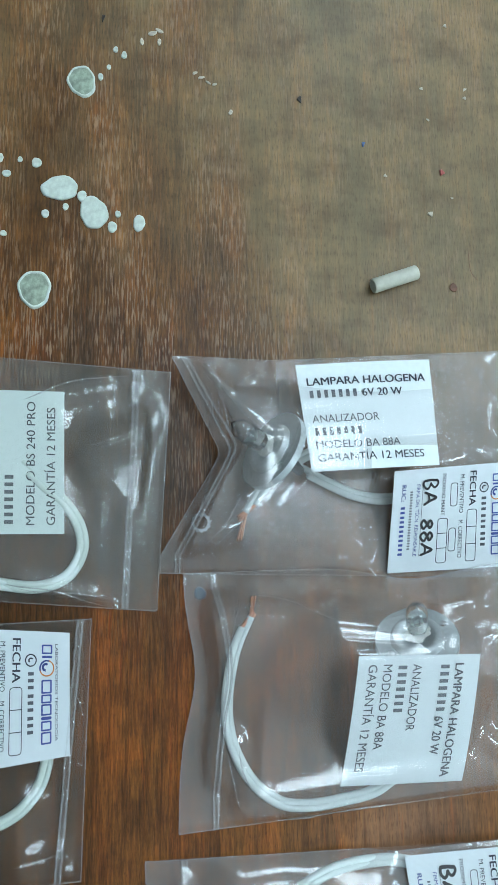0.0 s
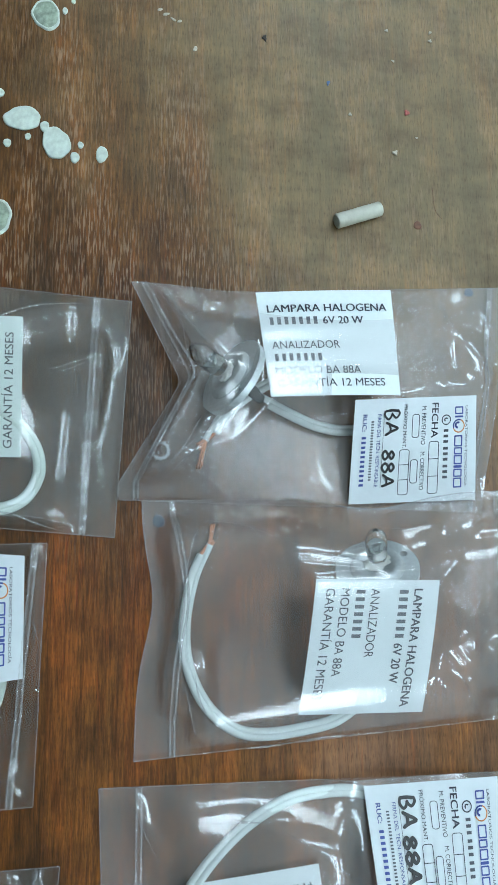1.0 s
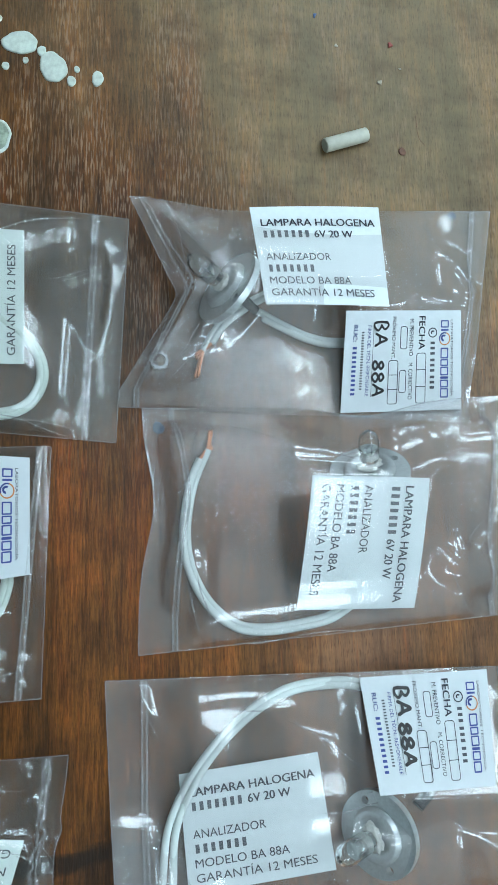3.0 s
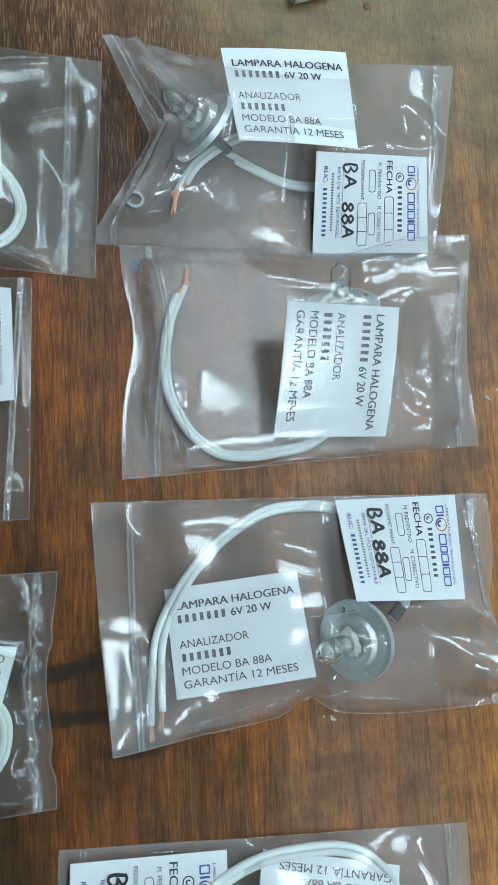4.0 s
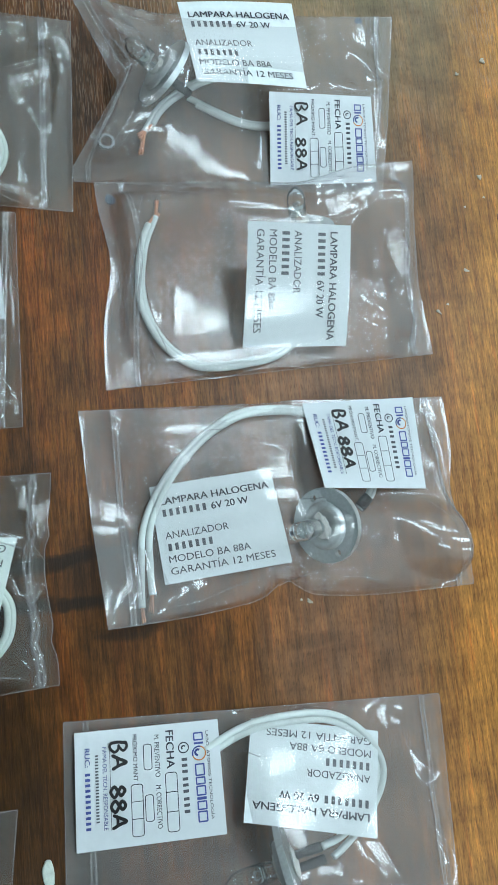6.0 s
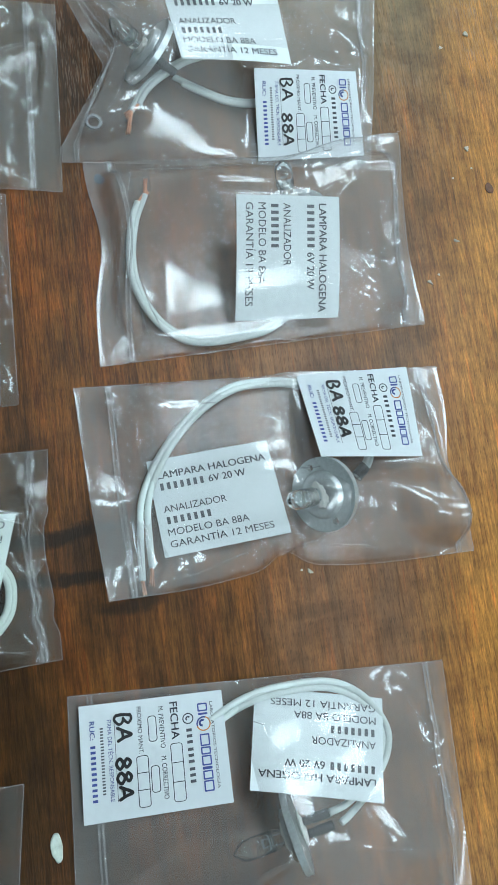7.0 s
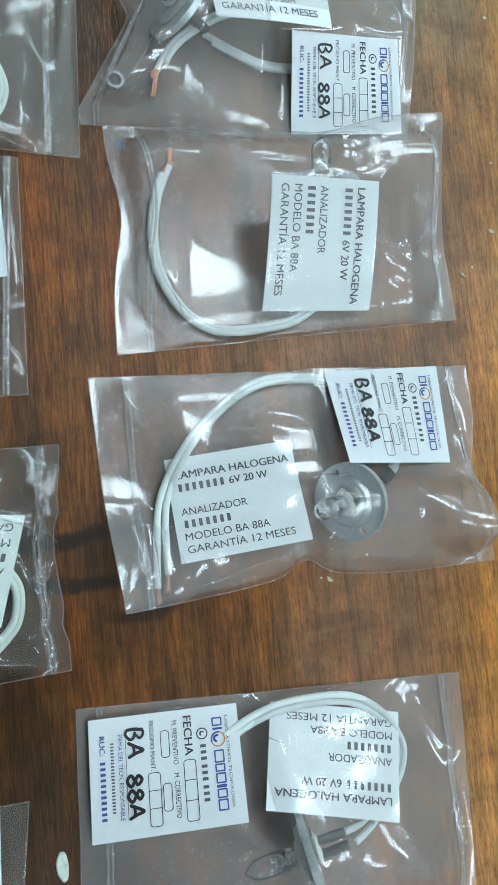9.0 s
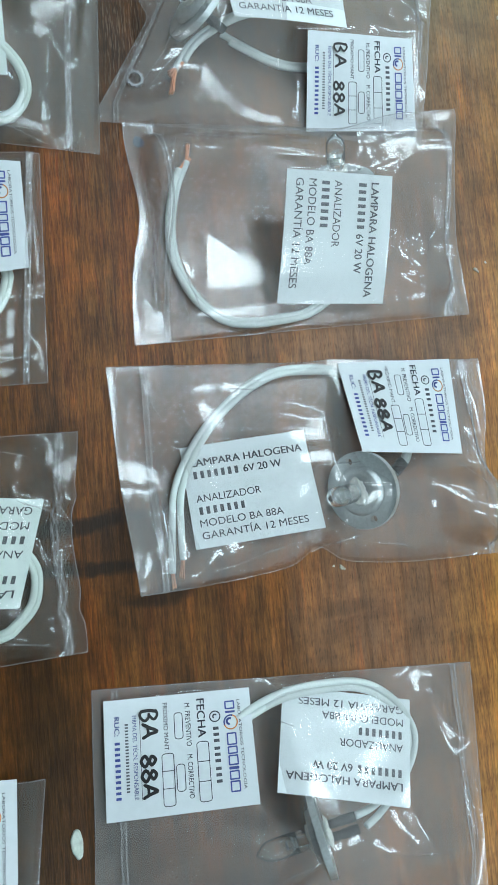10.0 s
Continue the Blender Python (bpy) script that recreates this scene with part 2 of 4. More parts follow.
CRUMB = plain("pale_crumb", (0.55, 0.50, 0.40), 0.85, grain=0.2, size=900)
CRUMB_DARK = plain("dark_crumb", (0.02, 0.014, 0.01), 0.7)
CRUMB_BLUE = plain("blue_crumb", (0.07, 0.13, 0.28), 0.6)
CRUMB_RED = plain("red_crumb", (0.42, 0.10, 0.08), 0.6)
WALL = plain("wall_paint", (0.56, 0.58, 0.57), 0.85, grain=0.03, size=6, bump=0.05)
CEILING = plain("ceiling_paint", (0.72, 0.73, 0.72), 0.9, grain=0.03, size=8)
FLOOR = plain("floor_tile", (0.34, 0.32, 0.30), 0.4, grain=0.1, size=5)
METAL_WHITE = plain("white_enamel", (0.8, 0.8, 0.8), 0.4, grain=0.02, size=20)
GLOW = glow_material()


# ---- mesh helpers ----
def link_mesh(name, bm, material, smooth=True):
    me = bpy.data.meshes.new(name)
    bm.to_mesh(me)
    bm.free()
    me.materials.append(material)
    if smooth:
        me.shade_smooth()
    return new(name, me)


def part(name, bm, material, parent, label="", smooth=True):
    ob = link_mesh(name, bm, material, smooth)
    ob.parent = parent
    if label:
        tagged(ob, label)
    return ob


def empty(name, at, label, category, group=""):
    ob = new(name)
    ob.location = at
    ob.empty_display_size = 0.01
    return tagged(ob, label, category, group)


def place(ob, parent):
    """Parts are built in world metres: cancel the base's offset."""
    ob.matrix_parent_inverse = Matrix.Translation(-Vector(parent.location))


def grid_mesh(points):
    """points: an array rows x columns x 3."""
    r, c = points.shape[:2]
    bm = bmesh.new()
    vs = [bm.verts.new(p) for p in points.reshape(-1, 3)]
    for i in range(r - 1):
        for j in range(c - 1):
            bm.faces.new((vs[i * c + j], vs[i * c + j + 1], vs[(i + 1) * c + j + 1], vs[(i + 1) * c + j]))
    return bm


def slab(bm, lo, hi, bevel=0.0):
    made = bmesh.ops.create_cube(bm, size=1.0)["verts"]
    size = Vector(hi) - Vector(lo)
    bmesh.ops.scale(bm, vec=size, verts=made)
    bmesh.ops.translate(bm, vec=(Vector(lo) + Vector(hi)) / 2, verts=made)
    if bevel:
        bmesh.ops.bevel(bm, geom=list({e for v in made for e in v.link_edges}), offset=bevel, segments=3, affect="EDGES", profile=0.6)
    return bm


def smooth_path(points, steps=10, closed=False):
    """Catmull-Rom through the points."""
    p = [Vector(q) for q in points]
    p = [p[0] * 2 - p[1], *p, p[-1] * 2 - p[-2]]
    out = []
    for a, b, c, d in zip(p, p[1:], p[2:], p[3:]):
        for k in range(steps):
            t = k / steps
            out.append(0.5 * (2 * b + (c - a) * t + (2 * a - 5 * b + 4 * c - d) * t * t + (3 * b - a - 3 * c + d) * t ** 3))
    out.append(p[-2])
    return out


def sweep(bm, path, radius, sides=10, caps=True):
    """A round tube along a path; radius is a number or a function of 0..1."""
    rings = []
    n = len(path)
    up = Vector((0, 0, 1))
    for i, q in enumerate(path):
        t = (path[min(i + 1, n - 1)] - path[max(i - 1, 0)]).normalized()
        side = t.cross(up)
        side = side.normalized() if side.length > 1e-4 else Vector((1, 0, 0))
        top = side.cross(t).normalized()
        r = radius(i / (n - 1)) if callable(radius) else radius
        rings.append([bm.verts.new(q + (side * math.cos(a) + top * math.sin(a)) * r) for a in (2 * math.pi * k / sides for k in range(sides))])
    for a, b in zip(rings, rings[1:]):
        for k in range(sides):
            bm.faces.new((a[k], a[(k + 1) % sides], b[(k + 1) % sides], b[k]))
    if caps:
        bm.faces.new(rings[0][::-1])
        bm.faces.new(rings[-1])
    return bm


def lathe(bm, profile, sides=40, wobble=0.0):
    """Turns (radius, height) pairs about z."""
    rings = []
    for r, h in profile:
        rings.append([bm.verts.new((r * math.cos(a), r * math.sin(a), h)) for a in (2 * math.pi * k / sides for k in range(sides))])
    for a, b in zip(rings, rings[1:]):
        for k in range(sides):
            bm.faces.new((a[k], a[(k + 1) % sides], b[(k + 1) % sides], b[k]))
    bm.faces.new(rings[0][::-1])
    bm.faces.new(rings[-1])
    return bm


# ---- the room ----
X0, X1, Y0, Y1 = -2.2, 2.8, -2.3, 2.6


def build_room():
    t = 0.12
    for name, lo, hi, m in (
        ("floor", (X0 - t, Y0 - t, FLOOR_Z - t), (X1 + t, Y1 + t, FLOOR_Z), FLOOR),
        ("ceiling", (X0 - t, Y0 - t, CEIL_Z), (X1 + t, Y1 + t, CEIL_Z + t), CEILING),
        ("wall_west", (X0 - t, Y0, FLOOR_Z), (X0, Y1, CEIL_Z), WALL),
        ("wall_east", (X1, Y0, FLOOR_Z), (X1 + t, Y1, CEIL_Z), WALL),
        ("wall_south", (X0 - t, Y0 - t, FLOOR_Z), (X1 + t, Y0, CEIL_Z), WALL),
        ("wall_north", (X0 - t, Y1, FLOOR_Z), (X1 + t, Y1 + t, CEIL_Z), WALL),
    ):
        tagged(link_mesh(name, slab(bmesh.new(), lo, hi), m, False), "plain pale painted surface closing the room", name.split("_")[0], kind="structure")


def ceiling_panel(x, y, wx, wy):
    base = empty("ceiling_light", (x, y, CEIL_Z), "unseen white rectangular ceiling light with a glowing flat diffuser", "ceiling light", "ceiling lights")
    f, d = 0.02, 0.05
    bm = bmesh.new()
    slab(bm, (-wx / 2 - f, -wy / 2 - f, -d), (-wx / 2, wy / 2 + f, 0))
    slab(bm, (wx / 2, -wy / 2 - f, -d), (wx / 2 + f, wy / 2 + f, 0))
    slab(bm, (-wx / 2, -wy / 2 - f, -d), (wx / 2, -wy / 2, 0))
    slab(bm, (-wx / 2, wy / 2, -d), (wx / 2, wy / 2 + f, 0))
    part("frame", bm, METAL_WHITE, base, "white enamelled frame", False)
    part("diffuser", slab(bmesh.new(), (-wx / 2, -wy / 2, -0.044), (wx / 2, wy / 2, -0.036)), GLOW, base, "glowing white diffuser", False)


build_room()
# (0.65, 0.46) is mirrored in bag two; the others are unseen, added as fill
for panel_x in (0.65, 1.90):
    for panel_y in (-1.40, 0.46, 1.78):
        ceiling_panel(panel_x, panel_y, 0.6, 0.6)


# ---- the table ----
def build_table():
    base = empty("table", (0.1, 0, FLOOR_Z), "worn brown varnished wooden table with paint drips and scratches", "table")
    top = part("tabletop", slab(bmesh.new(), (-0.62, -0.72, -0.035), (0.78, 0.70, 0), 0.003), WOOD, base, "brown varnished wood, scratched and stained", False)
    place(top, base)
    for sx in (-0.55, 0.67):
        for sy in (-0.65, 0.59):
            place(part("leg", slab(bmesh.new(), (sx, sy, FLOOR_Z), (sx + 0.06, sy + 0.06, -0.035), 0.004), WOOD, base), base)
    for lo, hi in (((-0.49, -0.63, -0.115), (0.67, -0.605, -0.035)), ((-0.49, 0.605, -0.115), (0.67, 0.63, -0.035))):
        place(part("apron", slab(bmesh.new(), lo, hi, 0.002), WOOD, base), base)
    return base


build_table()


def blob(name, x, y, rx, ry, material, rnd, label, category, group, high=0.0005, turn=0.0, rag=0.05):
    """A low dried drop with an uneven rim."""
    bm = bmesh.new()
    n, phase = 28, [rnd.uniform(0, 6.28) for _ in range(4)]
    rings = []
    for k, (s, h) in enumerate(((1.0, 0.0), (0.96, 0.75), (0.84, 1.0), (0.5, 0.75))):
        ring = []
        for i in range(n):
            a = 2 * math.pi * i / n
            w = 1 + 0.06 * math.sin(2 * a + phase[0]) + rag * math.sin(3 * a + phase[1]) + rag * 0.5 * math.sin(7 * a + phase[2])
            p = Vector((rx * s * w * math.cos(a), ry * s * w * math.sin(a), h * high))
            ring.append(bm.verts.new(p))
        rings.append(ring)
    for a, b in zip(rings, rings[1:]):
        for i in range(n):
            bm.faces.new((a[i], a[(i + 1) % n], b[(i + 1) % n], b[i]))
    bm.faces.new(rings[-1])
    bm.faces.new(rings[0][::-1])
    ob = link_mesh(name, bm, material)
    ob.matrix_world = pose(x, y, 0.0002, 0, 0, turn)
    return tagged(ob, label, category, group)


def paint_and_crumbs():
    rnd = random.Random(5)
    big = [(-0.0091, 0.1934, 0.0056, 0.0062, PAINT_THIN), (-0.0253, 0.1070, 0.0063, 0.0068, PAINT_THIN),
           (-0.0167, 0.1480, 0.0072, 0.0050, PAINT), (-0.0037, 0.1388, 0.0054, 0.0068, PAINT)]
    for x, y, rx, ry, m in big:
        drop = blob("paint_drop", x, y, rx, ry, m, rnd, "large dried off-white paint drop on the wooden tabletop", "paint drop", "paint drops", 0.0006)
        if m == PAINT_THIN:
            bm = bmesh.new()
            inner = bmesh.new()
            inner.from_mesh(drop.data)
            inner.verts.ensure_lookup_table()
            n = 28
            rings = []
            for s, h in ((1.04, -0.0001), (1.0, 0.0006), (0.92, 0.0008), (0.84, 0.0004)):
                rings.append([bm.verts.new((inner.verts[i].co.x * s, inner.verts[i].co.y * s, h)) for i in range(n)])
            inner.free()
            for a, c in zip(rings, rings[1:]):
                for i in range(n):
                    bm.faces.new((a[i], a[(i + 1) % n], c[(i + 1) % n], c[i]))
            part("rim", bm, PAINT, drop, "whiter raised rim")
    small = [(0.0138, 0.1355, 0.0023, 0.0035), (0.0035, 0.1333, 0.0019, 0.0022), (0.0056, 0.1387, 0.0012, 0.0014), (-0.0257, 0.1578, 0.0018, 0.0021),
             (-0.0220, 0.1372, 0.0014, 0.0018), (-0.0368, 0.1526, 0.0016, 0.0015), (-0.0319, 0.1587, 0.0010, 0.0011), (-0.0144, 0.1405, 0.0011, 0.0015),
             (0.0040, 0.2084, 0.0010, 0.0013), (0.0074, 0.2063, 0.0012, 0.0015), (-0.0018, 0.1960, 0.0011, 0.0014), (0.0014, 0.2005, 0.0009, 0.0010),
             (-0.0373, 0.1284, 0.0012, 0.0012), (-0.0395, 0.1588, 0.0013, 0.0020), (-0.0083, 0.1453, 0.0018, 0.0022)]
    for x, y, rx, ry in small:
        blob("paint_drop", x, y, rx, ry, PAINT, rnd, "small dried off-white paint spot on the wooden tabletop", "paint drop", "paint drops", 0.0005)
    blob("paint_drop", -0.0051, -0.2714, 0.0022, 0.0052, PAINT, rnd, "long dried off-white paint drop on the wooden tabletop", "paint drop", "paint drops", 0.0008)
    flakes = [(0.0187, 0.2171, 0.0022, 0.0010), (0.0215, 0.2136, 0.0009, 0.0016), (0.0145, 0.2130, 0.0008, 0.0018), (0.0215, 0.2185, 0.0020, 0.0008),
              (0.0360, 0.2013, 0.0012, 0.0006), (0.0385, 0.1995, 0.0016, 0.0006), (0.0415, 0.1975, 0.0014, 0.0005), (0.0440, 0.1970, 0.0012, 0.0005),
              (0.0505, 0.1853, 0.0009, 0.0013)]
    for x, y, rx, ry in flakes:
        blob("paint_flake", x, y, rx * 0.9, ry * 0.9, CRUMB, rnd, "thin pale flake of dried paint on the tabletop", "paint flake", "paint flakes", 0.0004, rnd.uniform(-30, 30))
    crumbs = [(0.0795, 0.1936, 0.0009, 0.0015, CRUMB_DARK, "dark"), (-0.0011, 0.2218, 0.0007, 0.0026, CRUMB_DARK, "dark"), (0.1064, 0.1759, 0.0008, 0.0018, CRUMB_BLUE, "blue"),
              (0.1405, 0.1656, 0.0011, 0.0014, CRUMB_RED, "red"), (0.1346, 0.1468, 0.0012, 0.0012, CRUMB, "pale"), (0.1452, 0.2339, 0.0011, 0.0009, CRUMB, "pale"),
              (0.1330, 0.2033, 0.0008, 0.0008, CRUMB, "pale"), (0.1528, 0.2046, 0.0009, 0.0006, CRUMB, "pale"), (0.1526, 0.2006, 0.0008, 0.0007, CRUMB, "pale"),
              (0.1155, 0.1625, 0.0007, 0.0009, CRUMB, "pale"), (0.1354, 0.1892, 0.0008, 0.0006, CRUMB, "pale"), (0.1445, 0.1545, 0.0006, 0.0006, CRUMB, "pale"),
              (0.1841, -0.0608, 0.0018, 0.0011, CRUMB, "pale"), (0.2281, 0.0698, 0.0017, 0.0014, CRUMB, "pale"), (0.1060, -0.1848, 0.0014, 0.0010, CRUMB, "pale"),
              (0.1025, -0.1838, 0.0005, 0.0005, CRUMB, "pale"), (0.0587, -0.1749, 0.0008, 0.0008, CRUMB_DARK, "dark"), (0.1240, 0.1215, 0.0012, 0.0008, CRUMB, "pale"),
              (0.2128, 0.0617, 0.0009, 0.0012, CRUMB, "pale"), (0.2164, 0.0069, 0.0010, 0.0015, CRUMB, "pale"), (0.2170, -0.0034, 0.0006, 0.0006, CRUMB, "pale"), (0.2061, -0.0086, 0.0006, 0.0007, CRUMB, "pale"), (0.2016, -0.0407, 0.0013, 0.0008, CRUMB, "pale"), (0.1894, -0.0572, 0.0006, 0.0007, CRUMB, "pale")]
    for x, y, rx, ry, m, word in crumbs:
        blob("crumb", x, y, rx * rnd.uniform(0.7, 1.05), ry * rnd.uniform(0.55, 0.9), m, rnd, f"tiny {word} crumb lying on the wooden tabletop", "crumb", "crumbs", min(rx, ry) * 0.6, rnd.uniform(-40, 40), rag=0.24)
    # rusty knots
    for x, y, rx, ry in ((0.1432, 0.1153, 0.0016, 0.0020), (0.2247, -0.0140, 0.0022, 0.0028)):
        blob("knot", x, y, rx, ry, KNOT, rnd, "small rusty brown knot in the tabletop wood", "knot", "knots", 0.0002)


def stains_and_hair():
    rnd = random.Random(9)
    for x, y, rx, ry in ((0.0372, -0.0076, 0.0022, 0.0024), (0.1641, 0.0872, 0.0020, 0.0018)):
        blob("ink_stain", x, y, rx, ry, STAIN_BLUE, rnd, "faint dark blue ink stain soaked into the tabletop", "stain", "ink stains", 0.0001)
    # a stray dark hair, swept as a thin curved tube
    path = smooth_path([(0.1504, 0.1328, 0.0003), (0.1511, 0.1230, 0.0003), (0.1539, 0.1190, 0.0003)], 8)
    tagged(link_mesh("thread", sweep(bmesh.new(), path, 0.00010, 6), KNOT), "short thin dark hair lying on the tabletop", "thread")


STAIN_BLUE = plain("blue_ink_stain", (0.02, 0.05, 0.09), 0.5, grain=0.4, size=600)
KNOT = plain("rusty_knot", (0.13, 0.045, 0.015), 0.5, grain=0.4, size=500)
paint_and_crumbs()
stains_and_hair()


def plastic_sleeve():
    base = empty("plastic_sleeve", (0.1168, 0.1166, 0.0), "short hollow grey plastic sleeve lying on the tabletop", "sleeve")
    bm = bmesh.new()
    lathe(bm, [(0.0022, -0.0098), (0.0028, -0.0100), (0.0030, -0.0096), (0.0030, 0.0096), (0.0028, 0.0100), (0.0022, 0.0098)], 24)
    ends = [f for f in bm.faces if len(f.verts) > 4]
    bmesh.ops.delete(bm, geom=ends, context="FACES_ONLY")
    rims = sorted((e for e in bm.edges if e.is_boundary), key=lambda e: e.verts[0].co.z)
    bmesh.ops.bridge_loops(bm, edges=rims)
    ob = part("tube", bm, TUBE, base)
    ob.matrix_local = pose(0, 0, 0.0031, 0, 90, 20)


plastic_sleeve()


# ---- sheets of paper ----
class Quad:
    """A sheet through four corners (its own top left, top right, bottom right, bottom left), with a slight bow."""

    def __init__(self, tl, tr, br, bl, bow=0.0):
        self.c, self.bow = [Vector(p) for p in (tl, tr, br, bl)], bow
        self.twist = abs(self.c[0].z - self.c[1].z + self.c[2].z - self.c[3].z) / 4
        self.n = (self.c[1] - self.c[0]).cross(self.c[0] - self.c[3]).normalized()

    def at(self, x, y, lift=0.0):
        tl, tr, br, bl = self.c
        p = (1 - y) * ((1 - x) * tl + x * tr) + y * ((1 - x) * bl + x * br)
        return p + self.n * (lift + self.bow * 4 * x * (1 - x))

    def reach(self, p):
        """How far the places p lie outside the sheet (minus: on it), and the height of its plane there."""
        c = np.array(self.c)
        a = np.linalg.lstsq(np.column_stack([c[:, :2], np.ones(4)]), c[:, 2], rcond=None)[0]
        z = p[..., 0] * a[0] + p[..., 1] * a[1] + a[2]
        out = np.full(p.shape[:-1], -1.0)
        for i in range(4):
            e, o = c[(i + 1) % 4, :2] - c[i, :2], c[i, :2]
            n = np.array([-e[1], e[0]]) / np.hypot(*e)
            out = np.maximum(out, (p[..., 0] - o[0]) * n[0] + (p[..., 1] - o[1]) * n[1])
        return out, np.clip(z, 0.0012, 0.028)


# ---- bags ----
class Bag:
    """A flat clear bag: corners tl, tr, br, bl on the table, u along its length, v from top to bottom.
    pinch: (side, place along it, width, dx, dy); a width below zero makes a notch with straight sides."""

    def __init__(self, corners, high, bumps=(), lifts=(), creases=(), pinch=(), seed=0, rough=0.00035, ends=(0.09, 0.93), ramp_u=0.22, flat=3.2, inside=(), outside=(), ridges=()):
        self.ridges, self.crests = ridges, ()
        self.inside, self.outside = inside, outside
        self.c = [np.array(p, float) for p in corners]
        self.high, self.bumps, self.lifts, self.creases, self.pinch = high, bumps, lifts, creases, pinch
        self.seed, self.rough, self.ends, self.ramp_u, self.flat = seed, rough, ends, ramp_u, flat

    def xy(self, u, v):
        tl, tr, br, bl = self.c
        u, v = np.asarray(u, float)[..., None], np.asarray(v, float)[..., None]
        p = (1 - v) * ((1 - u) * tl + u * tr) + v * ((1 - u) * bl + u * br)
        for side, pos, width, dx, dy in self.pinch:
            s = {"left": v, "right": v, "top": u, "bottom": u}[side]
            fall = {"left": 1 - u, "right": u, "top": 1 - v, "bottom": v}[side]
            if width < 0:
                pull = np.clip(1.06 - np.sqrt(((s - pos) / width) ** 2 + 0.004), 0, 1)
            else:
                pull = np.exp(-((s - pos) / width) ** 2)
            p = p + pull * np.clip(fall, 0, 1) ** 2.5 * np.array([dx, dy])
        return p

    @staticmethod
    def hill(p, items):
        z = np.zeros(p.shape[:-1])
        for x, y, rx, ry, turn, h in items:
            c, s = math.cos(radians(turn)), math.sin(radians(turn))
            dx, dy = p[..., 0] - x, p[..., 1] - y
            a, b = (c * dx + s * dy) / rx, (-s * dx + c * dy) / ry
            s = 1 - np.sqrt(a * a + b * b + 0.03) / 1.75
            z = z + h * (s + np.sqrt(s * s + 0.012)) / 1.85
        return z

    def fold(self, p):
        z = np.zeros(p.shape[:-1])
        for x0, y0, x1, y1, h, w in self.creases:
            d = np.array([x1 - x0, y1 - y0])
            n = float(np.hypot(*d))
            d = d / n
            along = (p[..., 0] - x0) * d[0] + (p[..., 1] - y0) * d[1]
            off = -(p[..., 0] - x0) * d[1] + (p[..., 1] - y0) * d[0]
            t = np.clip(along / n, 0, 1)
            taper = np.clip(np.minimum(along, n - along) / (0.25 * n) + 0.3, 0, 1)
            z = z + 0.95 * h * taper * np.exp(-(off / (1.7 * w)) ** 2)
        return z

    def ripple(self, p):
        out = np.empty(p.shape[:-1])
        for i, q in np.ndenumerate(out):
            x, y = p[i]
            out[i] = noise.noise(Vector((x * 34 + self.seed * 7.3, y * 24, self.seed))) + 0.30 * noise.noise(Vector((x * 95, y * 60 + self.seed * 3.1, 4.0)))
            out[i] += 0.9 * (0.5 - abs(noise.noise(Vector((x * 48 + y * 30, y * 36 - x * 22, self.seed * 1.7)))) ** 0.8)
        return out

    def heights(self, u, v, p):
        u, v = np.asarray(u, float), np.asarray(v, float)
        lo, hi = self.ends
        w = np.clip((u - lo) / self.ramp_u, 0, 1) * np.clip((hi - u) / self.ramp_u, 0, 1)
        w = w * w * (3 - 2 * w)
        env = np.sqrt(np.clip(1 - np.abs(2 * v - 1) ** self.flat, 0, 1)) ** 1.5 * (0.06 + 0.94 * w)
        edge = np.clip(1 - np.abs(2 * v - 1) ** 4, 0, 1) * np.clip(np.minimum(u, 1 - u) / 0.06, 0, 1) ** 0.8
        hills, lift = self.hill(p, self.bumps), self.hill(p, self.lifts)
        top = env * self.high + hills * (0.22 + 0.78 * edge) + np.clip(np.minimum(v, 1 - v) / 0.05, 0, 1) * np.clip(np.minimum(u, 1 - u) / 0.03, 0, 1) * self.fold(p) + edge * self.rough * 2.2 * self.ripple(p) + 0.0009
        base = lift + 0.22 * hills * (1 - edge) + 0.0003
        top = top + lift
        for quad in self.inside:
            out, z = quad.reach(p)
            over = (z + 0.0009 + quad.bow + quad.twist - 0.60 * np.maximum(out, 0)) * edge
            top = 0.5 * (top + over + np.sqrt((top - over) ** 2 + 0.0014 ** 2))
        for (x0, y0, x1, y1, slope, keen, soft), crest in zip(self.ridges, self.crests):
            d = np.array([x1 - x0, y1 - y0])
            n = float(np.hypot(*d))
            d = d / n
            along = (p[..., 0] - x0) * d[0] + (p[..., 1] - y0) * d[1]
            off = -(p[..., 0] - x0) * d[1] + (p[..., 1] - y0) * d[0]
            past = np.maximum(0, np.abs(along - n / 2) - n / 2)
            over = crest + slope * (np.clip(along, 0, n) - n / 2) - keen * (np.sqrt(off ** 2 + past ** 2 + soft ** 2) - soft) - 0.045 * (1 - edge) ** 1.5
            top = 0.5 * (top + over + np.sqrt((top - over) ** 2 + 0.0008 ** 2))
        for quad in self.outside:
            out, z = quad.reach(p)
            w = np.clip(1 - (out - 0.002) / 0.012, 0, 1)
            w = w * w * (3 - 2 * w)
            top = top + (np.maximum(0.0006, z - 0.0007 - quad.twist) - top) * w
        return np.maximum(top, base + 0.0004), base

    def settle(self):
        """Sets each taut ridge a little over the film that it runs along."""
        u, v = np.meshgrid(np.linspace(0, 1, 90), np.linspace(0, 1, 60))
        p = self.xy(u, v)
        top = self.heights(u, v, p)[0]
        crests = []
        for x0, y0, x1, y1, slope, keen, soft in self.ridges:
            n, found = math.hypot(x1 - x0, y1 - y0), []
            for k in range(9):
                s = k / 8
